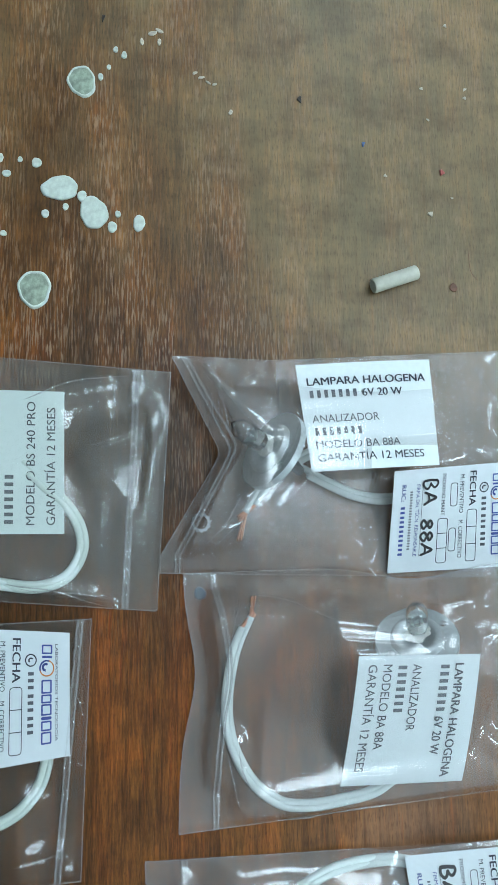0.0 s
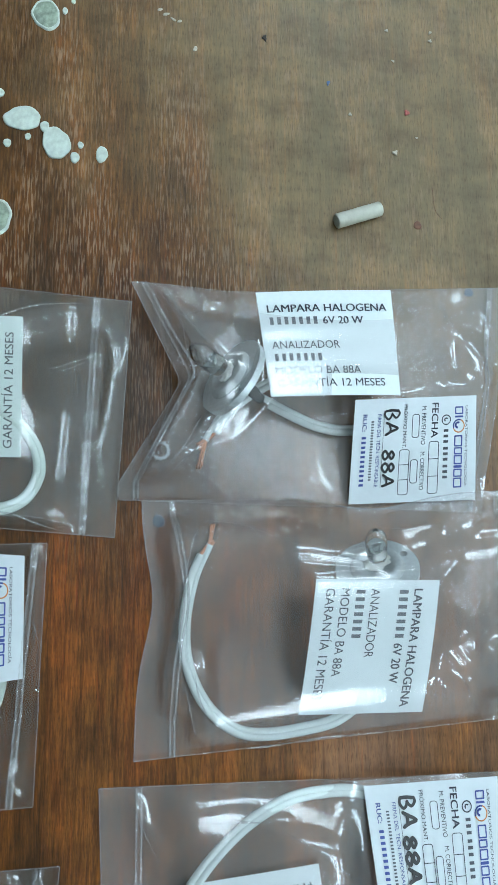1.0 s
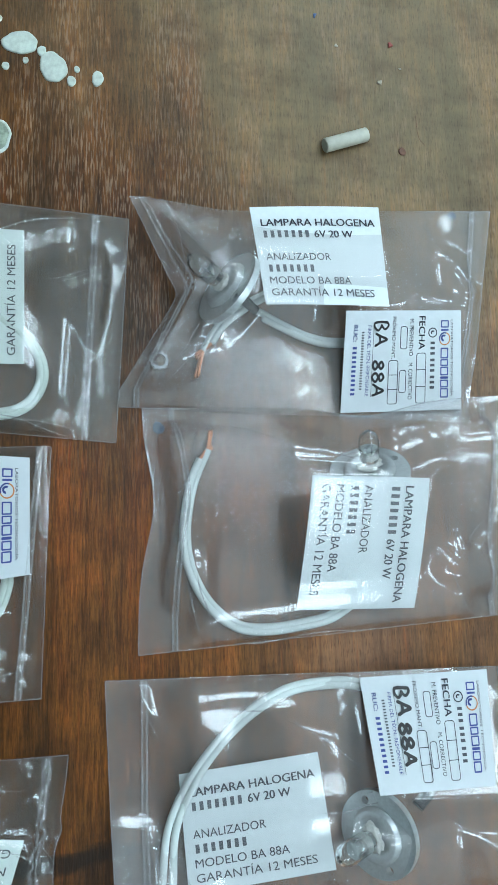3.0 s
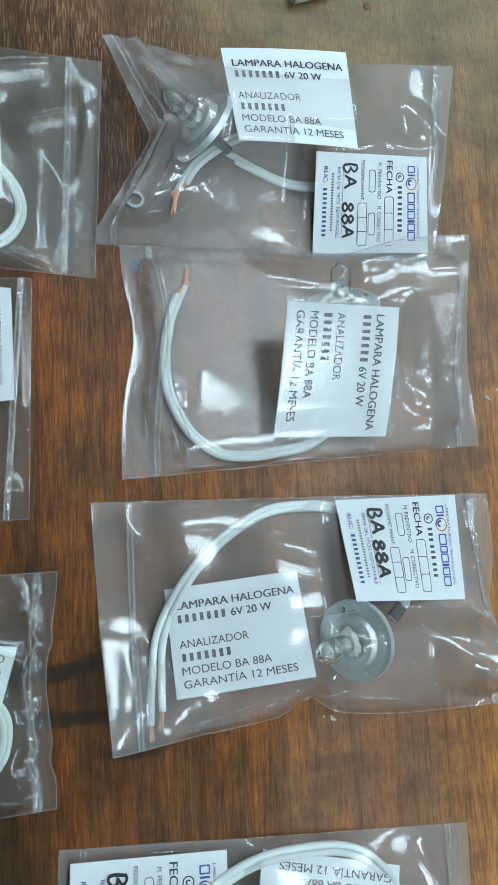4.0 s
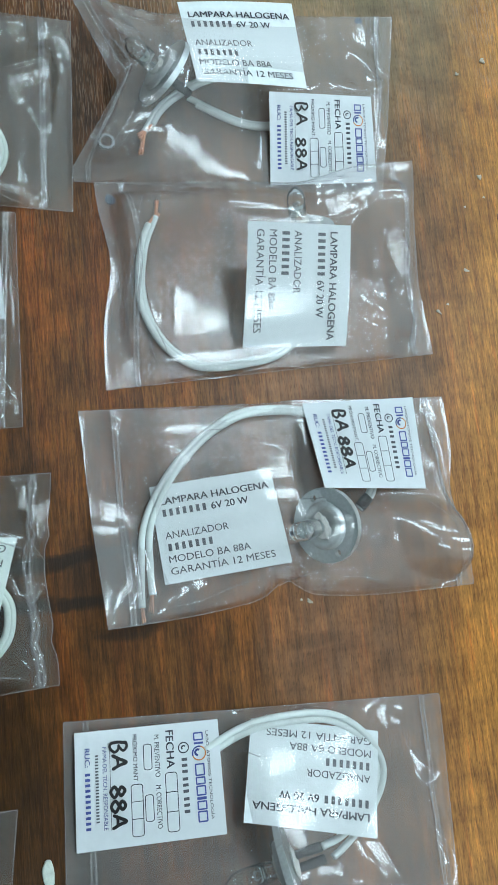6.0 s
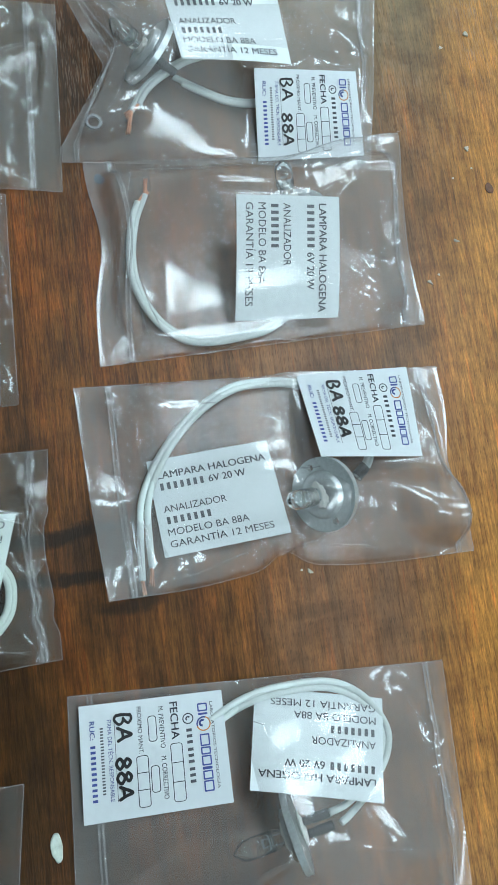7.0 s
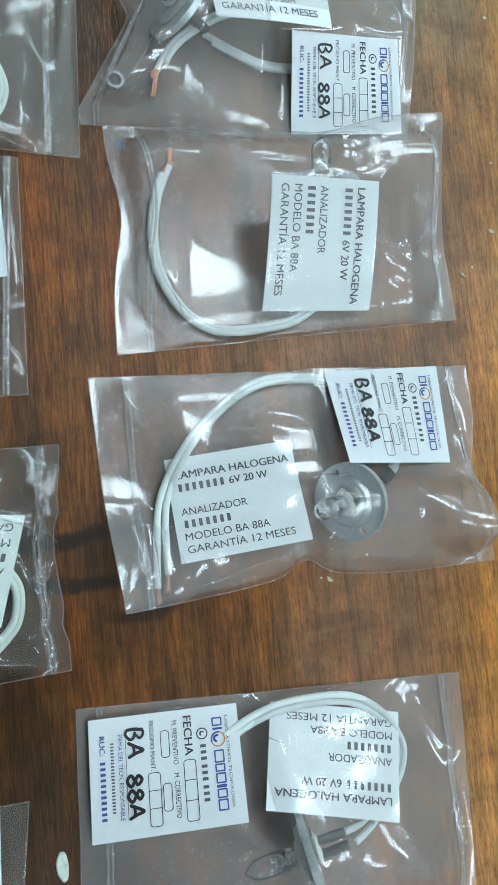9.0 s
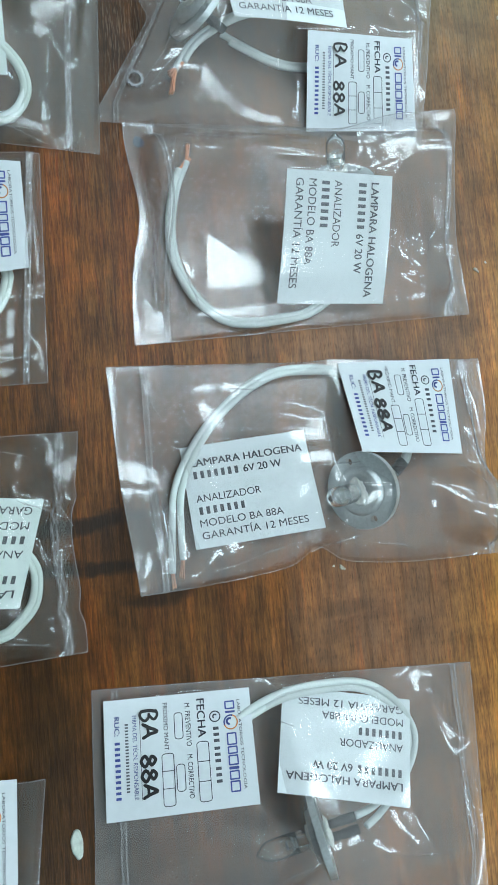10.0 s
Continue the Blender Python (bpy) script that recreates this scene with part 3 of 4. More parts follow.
                near = np.argmin((p[..., 0] - x0 - (x1 - x0) * s) ** 2 + (p[..., 1] - y0 - (y1 - y0) * s) ** 2)
                found.append(top.flat[near] - slope * n * (s - 0.5))
            crests.append(sorted(found)[7] + 0.0013)
        self.crests = tuple(crests)

    def top_at(self, u, v):
        p = self.xy(u, v)
        top, base = self.heights(u, v, p)
        return np.concatenate([p, top[..., None]], -1), np.concatenate([p, base[..., None]], -1)


def build_bag(bag, label, zips, nu=150, nv=96, front=None, back=None):
    """zips: (u at the top edge, u at the bottom edge, crimp)."""
    bag.settle()
    mid = bag.xy(0.5, 0.5)
    base = empty("zip_bag", (mid[0], mid[1], 0.0), label, "plastic bag", "clear zip bags")
    u, v = np.meshgrid(np.linspace(0, 1, nu), np.linspace(0, 1, nv))
    u, v = u.T, v.T
    top, low = bag.top_at(u, v)
    place(part("front_film", grid_mesh(top), front or FILM, base, "clear glossy wrinkled polythene"), base)
    place(part("back_film", grid_mesh(low[::3, ::3]), back or FILM_BACK, base), base)
    rim = np.concatenate([top[:, 0], top[-1, 1:], top[::-1, -1][1:], top[0, ::-1][1:]])
    path = [Vector(q) - Vector((0, 0, 0.0003)) for q in rim]
    place(part("edge_seam", sweep(bmesh.new(), path, 0.00019, 6), SEAM, base, "pale pressed edge"), base)
    rnd = random.Random(bag.seed)
    flat_xy, flat_z = top[..., :2].reshape(-1, 2), top[..., 2].ravel()
    for x0, y0, x1, y1, *_ in (*bag.creases, *bag.ridges):
        bow, sway = rnd.uniform(-0.05, 0.05), rnd.uniform(0.3, 0.7)
        line = []
        for k in range(33):
            f = 0.06 + 0.88 * k / 32
            off = bow * math.sin(math.pi * f) + 0.012 * math.sin(9 * f + 6 * sway)
            q = np.array([x0 + (x1 - x0) * f - (y1 - y0) * off, y0 + (y1 - y0) * f + (x1 - x0) * off])
            gap = ((flat_xy - q) ** 2).sum(1)
            near = np.argpartition(gap, 4)[:4]
            weight = 1 / (gap[near] + 1e-8)
            line.append(Vector((q[0], q[1], float((flat_z[near] * weight).sum() / weight.sum()))))
        thick = rnd.uniform(0.00022, 0.00038)
        place(part("crease", sweep(bmesh.new(), line, lambda f: 0.00005 + thick * math.sin(math.pi * f) ** 0.7 * (0.75 + 0.25 * math.sin(17 * f + 9 * sway)), 8), CREASE, base, "sharp shiny fold in the film"), base)
    for a, b, crimp in zips:
        s, wide = np.meshgrid(np.linspace(0.006, 0.994, 190), np.linspace(-1, 1, 9), indexing="ij")
        strip, _ = bag.top_at(np.clip(a + (b - a) * s + wide * (0.006 + 0.007 * crimp), 0, 1), s)
        for i, j in np.ndindex(s.shape):
            q = Vector((s[i, j] * 24, wide[i, j] * 0.9, bag.seed * 2.7 + a))
            strip[i, j, 2] += 0.0003 + (0.0001 + 0.0016 * crimp) * (0.5 + 0.8 * noise.noise(q) + 0.45 * noise.noise(q * 2.1)) * (1 - wide[i, j] ** 2)
        place(part("zip_band", grid_mesh(strip), ZIP_BAND, base, "puckered clear band carrying the zip"), base)
        s = np.linspace(0.0, 1, 160)
        for k in (-1, 1):
            wob = np.array([crimp * (noise.noise(Vector((q * 26, k * 2.0, bag.seed))) + 0.6 * noise.noise(Vector((q * 70, k * 5.0, bag.seed)))) for q in s])
            pts, _ = bag.top_at(np.clip(a + (b - a) * s + k * 0.0055 + wob * 0.006, 0, 1), s)
            path = [Vector(q) + Vector((0, 0, 0.0003 + 0.0014 * abs(w))) for q, w in zip(pts, wob)]
            place(part("zip_track", sweep(bmesh.new(), path, 0.00045, 8), ZIP, base, "raised clear zip ridge"), base)
    return base


# ---- printed paper ----
def sheet(quad, nx=14, ny=14, thick=0.00012):
    pts = np.array([[quad.at(i / nx, j / ny) for j in range(ny + 1)] for i in range(nx + 1)])
    low = pts - np.array(quad.n) * thick
    bm = grid_mesh(pts[:, ::-1])
    under = grid_mesh(low)
    under_mesh = bpy.data.meshes.new("under")
    under.to_mesh(under_mesh)
    under.free()
    bm.from_mesh(under_mesh)
    bpy.data.meshes.remove(under_mesh)
    bmesh.ops.recalc_face_normals(bm, faces=bm.faces[:])
    return bm


def text_bmesh(body, bold=0.0):
    """The outline of a line of writing, scaled to 1 wide, capital height 1."""
    curve = bpy.data.curves.new("writing", "FONT")
    curve.body, curve.size, curve.offset, curve.resolution_u = body, 1.0, bold, 4
    ob = bpy.data.objects.new("writing", curve)
    scene.collection.objects.link(ob)
    me = bpy.data.meshes.new_from_object(ob.evaluated_get(bpy.context.evaluated_depsgraph_get()))
    bm = bmesh.new()
    bm.from_mesh(me)
    bpy.data.objects.remove(ob)
    bpy.data.curves.remove(curve)
    bpy.data.meshes.remove(me)
    return bm


CAP = 0.70


def put_text(quad, parent, body, x, y, width, cap, material, bold=0.0, lift=0.0003, name="text_line"):
    """A line whose left end is at x, baseline at y, as parts of the sheet's width and height."""
    bm = text_bmesh(body, bold if bold > 0.02 else 0.0)
    bmesh.ops.triangulate(bm, faces=bm.faces[:])
    if 0 < bold <= 0.02:
        made = bmesh.ops.duplicate(bm, geom=bm.verts[:] + bm.edges[:] + bm.faces[:])["geom"]
        bmesh.ops.translate(bm, vec=(0.035, 0.006, 0.1), verts=[g for g in made if isinstance(g, bmesh.types.BMVert)])
    xs = [v.co.x for v in bm.verts]
    lo, span = min(xs), max(xs) - min(xs)
    for v in bm.verts:
        v.co = quad.at(x + (v.co.x - lo) / span * width, y - v.co.y / CAP * cap, lift + v.co.z * 0.0004)
    place(part(name, bm, material, parent, smooth=False), parent)


def put_bars(quad, parent, boxes, material, lift=0.0003, name="bar"):
    """Plain bars: (x, y, width, height) as parts of the sheet."""
    for x, y, w, h in boxes:
        bm = bmesh.new()
        n = max(2, int(w * 24))
        rows = [[bm.verts.new(quad.at(x + w * k / n, b, lift)) for b in (y + h, y)] for k in range(n + 1)]
        for p, q in zip(rows, rows[1:]):
            bm.faces.new((p[0], q[0], q[1], p[1]))
        place(part(name, bm, material, parent, smooth=False), parent)


def put_word(quad, parent, x, y, width, cap, material, letters, name="word_bar"):
    """A row of plain upright bars in place of a word or a number, one for each character."""
    step = width / letters
    put_bars(quad, parent, [(x + step * (k + 0.18), y - cap, step * 0.50, cap) for k in range(letters)], material, name=name)


def ribbon(bm, quad, points, half, lift, tips=False):
    """A flat stroke, with rounded tips if asked, through points (parts of the sheet); half is half its width in metres."""
    ux, uy = (quad.c[1] - quad.c[0]).length, (quad.c[3] - quad.c[0]).length
    path = [Vector((p[0] * ux, p[1] * uy, 0)) for p in points]
    n, rows = len(path), []
    for i, q in enumerate(path):
        t = (path[min(i + 1, n - 1)] - path[max(i - 1, 0)]).normalized()
        end = min((q - path[0]).length, (q - path[-1]).length)
        side = Vector((-t.y, t.x, 0)) * half * (math.sqrt(max(0.12, 1 - max(0.0, 1 - end / half) ** 2)) if tips else 1.0)
        rows.append([bm.verts.new(quad.at(r.x / ux, r.y / uy, lift)) for r in (q + side, q - side)])
    for a, b in zip(rows, rows[1:]):
        bm.faces.new((a[0], a[1], b[1], b[0]))


def put_frame(quad, parent, x, y, w, h, cells, material):
    """A thin outlined box with rounded corners and dividing lines."""
    bm = bmesh.new()
    r, loop = 0.022, []
    for cx, cy, start in ((x + w - r, y + r, -90), (x + w - r, y + h - r, 0), (x + r, y + h - r, 90), (x + r, y + r, 180)):
        loop += [(cx + r * math.cos(radians(start + k * 18)), cy + r * math.sin(radians(start + k * 18))) for k in range(6)]
    ribbon(bm, quad, loop + loop[:1], 0.00013, 0.0003)
    for k in range(1, cells):
        ribbon(bm, quad, [(x + w * k / cells, y + 0.002), (x + w * k / cells, y + h - 0.002)], 0.00013, 0.00033)
    place(part("form_box", bm, material, parent, smooth=False), parent)


def put_mark(quad, parent, x, y, w, h):
    """A plain upright block drawn in outline, standing in for one sign of the heading."""
    bm = bmesh.new()
    r, loop = min(0.003, w / 2.2), []
    for cx, cy, start in ((x + w - r, y + r, -90), (x + w - r, y + h - r, 0), (x + r, y + h - r, 90), (x + r, y + r, 180)):
        loop += [(cx + r * math.cos(radians(start + k * 22.5)), cy + r * math.sin(radians(start + k * 22.5))) for k in range(5)]
    ribbon(bm, quad, loop + loop[:1], 0.00026, 0.0003)
    place(part("mark_shape", bm, BLUE_BAR, parent, smooth=False), parent)


STROKES = {
    "B": [[(0.15, 0.0), (0.12, 0.5), (0.20, 1.0)], [(0.0, 0.92), (0.5, 1.03), (0.88, 0.80), (0.60, 0.57), (0.3, 0.52)], [(0.3, 0.52), (0.8, 0.46), (0.98, 0.22), (0.55, 0.0), (0.1, 0.06)]],
    "A": [[(0.0, 0.0), (0.25, 0.5), (0.52, 1.0), (0.75, 0.5), (1.0, -0.04)], [(0.16, 0.34), (0.5, 0.40), (0.84, 0.36)]],
    "8": [[(0.5, 0.54), (0.15, 0.76), (0.5, 1.0), (0.86, 0.76), (0.5, 0.54), (0.08, 0.26), (0.5, 0.0), (0.93, 0.25), (0.5, 0.54)]],
}


def put_handwriting(quad, parent, letters, thick, rnd):
    """Felt-pen letters: (letter, x, baseline y, width, height)."""
    for letter, x, y, w, h in letters:
        lean = rnd.uniform(-0.03, 0.05)
        for k, stroke in enumerate(STROKES[letter]):
            pts = smooth_path([(px + rnd.uniform(-0.04, 0.04), py + rnd.uniform(-0.03, 0.03), 0) for px, py in stroke], 7)
            bm = bmesh.new()
            ribbon(bm, quad, [(x + (q.x + lean * q.y) * w, y - q.y * h) for q in pts], thick * (0.85 if k else 1.0), 0.00042 + 0.00005 * k, letter != "8")
            place(part("pen_stroke", bm, MARKER, parent, smooth=False), parent)


def put_ring(quad, parent, x, y, rx, ry, thick, material, name, lift=0.0003, start=0.0, end=1.0):
    bm = bmesh.new()
    n = 28
    rows = []
    for k in range(n + 1):
        a = 2 * math.pi * (start + (end - start) * k / n)
        rows.append([bm.verts.new(quad.at(x + rx * q * math.cos(a), y + ry * q * math.sin(a), lift)) for q in (1, 1 - thick)])
    for a, b in zip(rows, rows[1:]):
        bm.faces.new((a[0], a[1], b[1], b[0]))
    place(part(name, bm, material, parent, smooth=False), parent)


def paper_label(quad, label, lines=None):
    c = quad.at(0.5, 0.5)
    base = empty("paper_label", (c.x, c.y, c.z), label, "label", "printed paper labels")
    place(part("paper", sheet(quad), PAPER, base, smooth=False), base)
    lines = lines or [("LAMPARA HALOGENA", 0.06, 0.205, 0.89, 0.072, 0.010), ("#7 6V 20 W", 0.06, 0.325, 0.70, 0.072, 0.010), ("ANALIZADOR", 0.06, 0.555, 0.50, 0.072, 0.0),
                      ("#7", 0.06, 0.675, 0.37, 0.072, 0.0), ("MODELO BA 88A", 0.06, 0.795, 0.64, 0.072, 0.0), ("GARANTÍA 12 MESES", 0.06, 0.915, 0.82, 0.072, 0.0)]
    for body, x, y, w, cap, bold in lines:
        if body.startswith("#"):
            count, rest = int(body[1]), body[2:].strip()
            put_word(quad, base, x, y, w if not rest else w * 0.53, cap, INK_BAR, count)
            if rest:
                put_text(quad, base, rest, x + w * 0.565, y, w * 0.435, cap, INK, bold)
        else:
            put_text(quad, base, body, x, y, w, cap, INK, bold)
    return base


def service_sticker(quad, label, pen=0.00050, seed=1, close=0.0):
    """The white form: heading, form boxes, handwriting where pen gives half its stroke in metres, blue footer."""
    c = quad.at(0.5, 0.5)
    base = empty("service_sticker", (c.x, c.y, c.z), label, "sticker", "white service stickers")
    place(part("paper", sheet(quad), STICKER, base, smooth=False), base)
    put_text(quad, base, "LABORATORIOS TECNOLOGÍA", 0.097, 0.096, 0.766, 0.020, INK)
    # the heading's mark: plain blue blocks round an orange ring
    put_mark(quad, base, 0.108, 0.120, 0.062, 0.060)
    put_bars(quad, base, [(0.190, 0.117, 0.018, 0.066)], BLUE_BAR, name="mark_bar")
    for mark_x, mark_w in ((0.385, 0.095), (0.500, 0.055), (0.575, 0.075), (0.672, 0.012), (0.705, 0.065), (0.790, 0.082)):
        put_mark(quad, base, mark_x, 0.123, mark_w, 0.058)
    put_ring(quad, base, 0.288, 0.151, 0.066, 0.050, 0.16, ORANGE, "mark_ring", start=0.55, end=1.2)
    put_ring(quad, base, 0.288, 0.151, 0.066, 0.050, 0.20, BLUE, "mark_ring", start=0.2, end=0.55)
    put_ring(quad, base, 0.280, 0.158, 0.034, 0.026, 0.55, BLUE, "mark_ring", start=0.0, end=0.6)
    put_ring(quad, base, 0.225, 0.257, 0.050, 0.039, 0.20, INK, "phone_mark")
    put_ring(quad, base, 0.225, 0.257, 0.022, 0.018, 0.55, INK, "phone_mark", start=0.1, end=0.65)
    for group in (0.306, 0.476, 0.646):
        put_word(quad, base, group, 0.275, 0.157, 0.038, INK_BAR, 3, "number_bar")
    put_text(quad, base, "FECHA", 0.058, 0.378, 0.335, 0.054, INK, 0.01)
    put_frame(quad, base, 0.428, 0.313, 0.497, 0.079, 3, INK)
    put_text(quad, base, "M. PREVENTIVO", 0.086, 0.459, 0.367, 0.034, INK)
    put_text(quad, base, "M. CORRECTIVO", 0.523, 0.459, 0.363, 0.034, INK)
    put_frame(quad, base, 0.161, 0.480, 0.222, 0.055, 1, INK)
    put_frame(quad, base, 0.595, 0.480, 0.223, 0.055, 1, INK)
    put_text(quad, base, "PRÓXIMO MANT.", 0.064, 0.608, 0.412, 0.030, INK)
    put_frame(quad, base, 0.495, 0.550, 0.432, 0.078, 3, INK)
    if pen:
        rnd = random.Random(seed)
        put_handwriting(quad, base, [("B", 0.105, 0.762, 0.095, 0.112), ("A", 0.228, 0.752, 0.122, 0.098), ("8", 0.490 - close, 0.764, 0.098, 0.092), ("8", 0.605 - close, 0.762, 0.105, 0.094), ("A", 0.725 - close, 0.758, 0.120, 0.092)], pen, rnd)
    put_bars(quad, base, [(0.12, 0.764, 0.73, 0.003)], INK, name="rule")
    put_text(quad, base, "FIRMA DEL TÉCN. RESPONSABLE", 0.147, 0.815, 0.696, 0.028, BLUE)
    put_word(quad, base, 0.205, 0.865, 0.58, 0.021, INK_BAR, 22, "address_bar")
    put_text(quad, base, "RUC:", 0.144, 0.934, 0.160, 0.034, BLUE, 0.008)
    put_word(quad, base, 0.348, 0.934, 0.497, 0.034, BLUE_BAR, 11, "number_bar")
    return base


# ---- lamps and cords ----
def disc_with_holes(r, holes, thick):
    bm = bmesh.new()
    for x, y, q, n in [(0, 0, r, 56)] + [(x, y, q, 18) for x, y, q in holes]:
        vs = [bm.verts.new((x + q * math.cos(2 * math.pi * k / n), y + q * math.sin(2 * math.pi * k / n), 0)) for k in range(n)]
        for a, b in zip(vs, vs[1:] + vs[:1]):
            bm.edges.new((a, b))
    bmesh.ops.triangle_fill(bm, use_beauty=True, use_dissolve=False, edges=bm.edges[:])
    made = bmesh.ops.extrude_face_region(bm, geom=bm.faces[:])
    bmesh.ops.translate(bm, vec=(0, 0, thick), verts=[v for v in made["geom"] if isinstance(v, bmesh.types.BMVert)])
    bmesh.ops.recalc_face_normals(bm, faces=bm.faces[:])
    return bm


def halogen_lamp(at, aim, spin, label, seed=1, tall=1.0):
    """A turned aluminium flange with a small glass halogen bulb set in white cement; aim is the bulb's way."""
    z = Vector(aim).normalized()
    turn = z.to_track_quat("Z", "Y").to_matrix().to_4x4()
    base = empty("halogen_lamp", (0, 0, 0), label, "halogen lamp", "halogen lamps")
    base.matrix_world = Matrix.Translation(at) @ turn @ pose(0, 0, 0, 0, 0, spin)
    rnd = random.Random(seed)
    part("flange", disc_with_holes(0.0154, [(0.0122, 0, 0.0015), (-0.0122, 0, 0.0015)], 0.0026), ALU, base, "turned aluminium disc with screw holes", False)
    bm = lathe(bmesh.new(), [(0.0100, 0.0027), (0.0100, 0.0035), (0.0093, 0.0037), (0.0093, 0.0047), (0.0086, 0.0051), (0.0064, 0.0051), (0.0062, 0.0041)], 44)
    part("boss", bm, ALU, base, "raised turned ring")
    for name, h0, h1, r in (("cement", 0.0040, 0.0068, 0.0052), ("rear_cement", -0.0026, -0.0002, 0.0056)):
        bm = bmesh.new()
        bmesh.ops.create_icosphere(bm, subdivisions=4, radius=1.0)
        for v in bm.verts:
            k = 1 + 0.28 * noise.noise(v.co * 2.3 + Vector((seed, h0 * 900, 0))) + 0.12 * noise.noise(v.co * 7)
            v.co = Vector((v.co.x * r * k, v.co.y * r * 0.72 * k, (h0 + h1) / 2 + v.co.z * (h1 - h0) / 2 * k))
        part(name, bm, CEMENT, base, "rough white ceramic cement")
    prof = [(0.0022, 0.0060), (0.0028, 0.0068), (0.0036, 0.0085), (0.0039, 0.0110), (0.0040, 0.0185), (0.0037, 0.0218), (0.0029, 0.0238), (0.0016, 0.0249), (0.0010, 0.0258), (0.0004, 0.0263)]
    prof = [(r, 0.0060 + (h - 0.0060) * tall) for r, h in prof]
    wall = prof + [(max(0.0002, r - 0.0006), h - 0.0006) for r, h in prof[::-1] if h > 0.0095]
    bulb = part("bulb", lathe(bmesh.new(), wall, 32), GLASS, base, "clear glass capsule")
    bulb.visible_shadow = False
    bm = slab(bmesh.new(), (-0.0026, -0.0009, 0.0060), (0.0026, 0.0009, 0.0098), 0.0004)
    part("pinch", bm, GLASS, base, "flattened glass foot")
    bm = bmesh.new()
    for s in (-1, 1):
        sweep(bm, smooth_path([(s * 0.0013, 0, 0.0066), (s * 0.0013, 0, 0.011), (s * 0.0016, 0, 0.0140)], 4), 0.00022, 6)
    part("lead_wire", bm, STEEL, base, "thin steel leads")
    pts = [(-0.0016 + 0.0032 * k / 40, 0.0005 * math.cos(k * 1.2), 0.0140 + 0.0005 * math.sin(k * 1.2)) for k in range(41)]
    part("filament", sweep(bmesh.new(), [Vector(p) for p in pts], 0.00014, 5), STEEL, base, "coiled filament")
    for s in (-1, 1):
        bm = lathe(bmesh.new(), [(0.0010, -0.0020), (0.0015, -0.0024), (0.0017, -0.0042), (0.0014, -0.0052), (0.0018, -0.0066), (0.0018, -0.0122), (0.0015, -0.0126)], 18)
        bmesh.ops.translate(bm, vec=(s * 0.0024, 0, 0), verts=bm.verts)
        part("black_sleeve", bm, SLEEVE, base, "black heat-shrink sleeve")
    return base


def cord(points, label, spread=0.00085, radius=0.00135, split=None, copper=True, ends=(0.007, 0.006), fan=0.16, sleeve=0.0):
    """A white twin cord along points. split: (part of the way where the cores part, gap in metres)."""
    path = smooth_path(points, 12)
    p0 = path[0]
    base = empty("twin_cord", (p0.x, p0.y, p0.z), label, "cord", "white twin cords")
    n = len(path)
    for k in (-1, 1):
        core = []
        for i, q in enumerate(path):
            t = (path[min(i + 1, n - 1)] - path[max(i - 1, 0)]).normalized()
            side = t.cross(Vector((0, 0, 1)))
            side = side.normalized() if side.length > 1e-4 else Vector((1, 0, 0))
            gap = spread
            if split:
                gap += split[1] * max(0.0, 1 - (i / (n - 1)) / split[0]) ** 1.5
            core.append(q + side * gap * k + Vector((0, 0, 0.00025 * k)))
        if k == 1:
            core = core[4:]
        place(part("core", sweep(bmesh.new(), core, radius, 12), CABLE, base, "white rubbery insulation"), base)
        if sleeve:
            place(part("black_sleeve", sweep(bmesh.new(), core[int(len(core) * (1 - sleeve)):], radius * 1.25, 12), SLEEVE, base, "black heat-shrink sleeve"), base)
        if copper:
            out = (core[0] - core[2]).normalized()
            side = out.cross(Vector((0, 0, 1))).normalized()
            length = ends[0] if k < 0 else ends[1]
            rnd = random.Random(k + 7)
            for j in range(5):
                a = 2 * math.pi * j / 5
                off = side * math.cos(a) * 0.00038 + Vector((0, 0, 1)) * math.sin(a) * 0.00038
                tip = out * length * rnd.uniform(0.85, 1.05) + side * (k * fan * length + rnd.uniform(-0.0005, 0.0005))
                pts = [core[0] - out * 0.001 + off, core[0] + tip * 0.5 + off, core[0] + tip + off * 1.3]
                place(part("copper_strand", sweep(bmesh.new(), smooth_path(pts, 5), 0.00032, 6), COPPER, base, "bare copper strand"), base)
    return base


# ---- bag one: lamp pushed into the pinched end, label and sticker ----
label_one = Quad((0.0709, 0.0756, 0.0188), (0.1236, 0.0796, 0.0183), (0.1268, 0.0392, 0.0161), (0.0752, 0.0353, 0.0231), 0.0008)
sticker_one = Quad((0.1613, 0.0420, 0.0080), (0.1600, 0.0010, 0.0045), (0.1088, -0.0012, 0.0035), (0.1088, 0.0366, 0.0165))
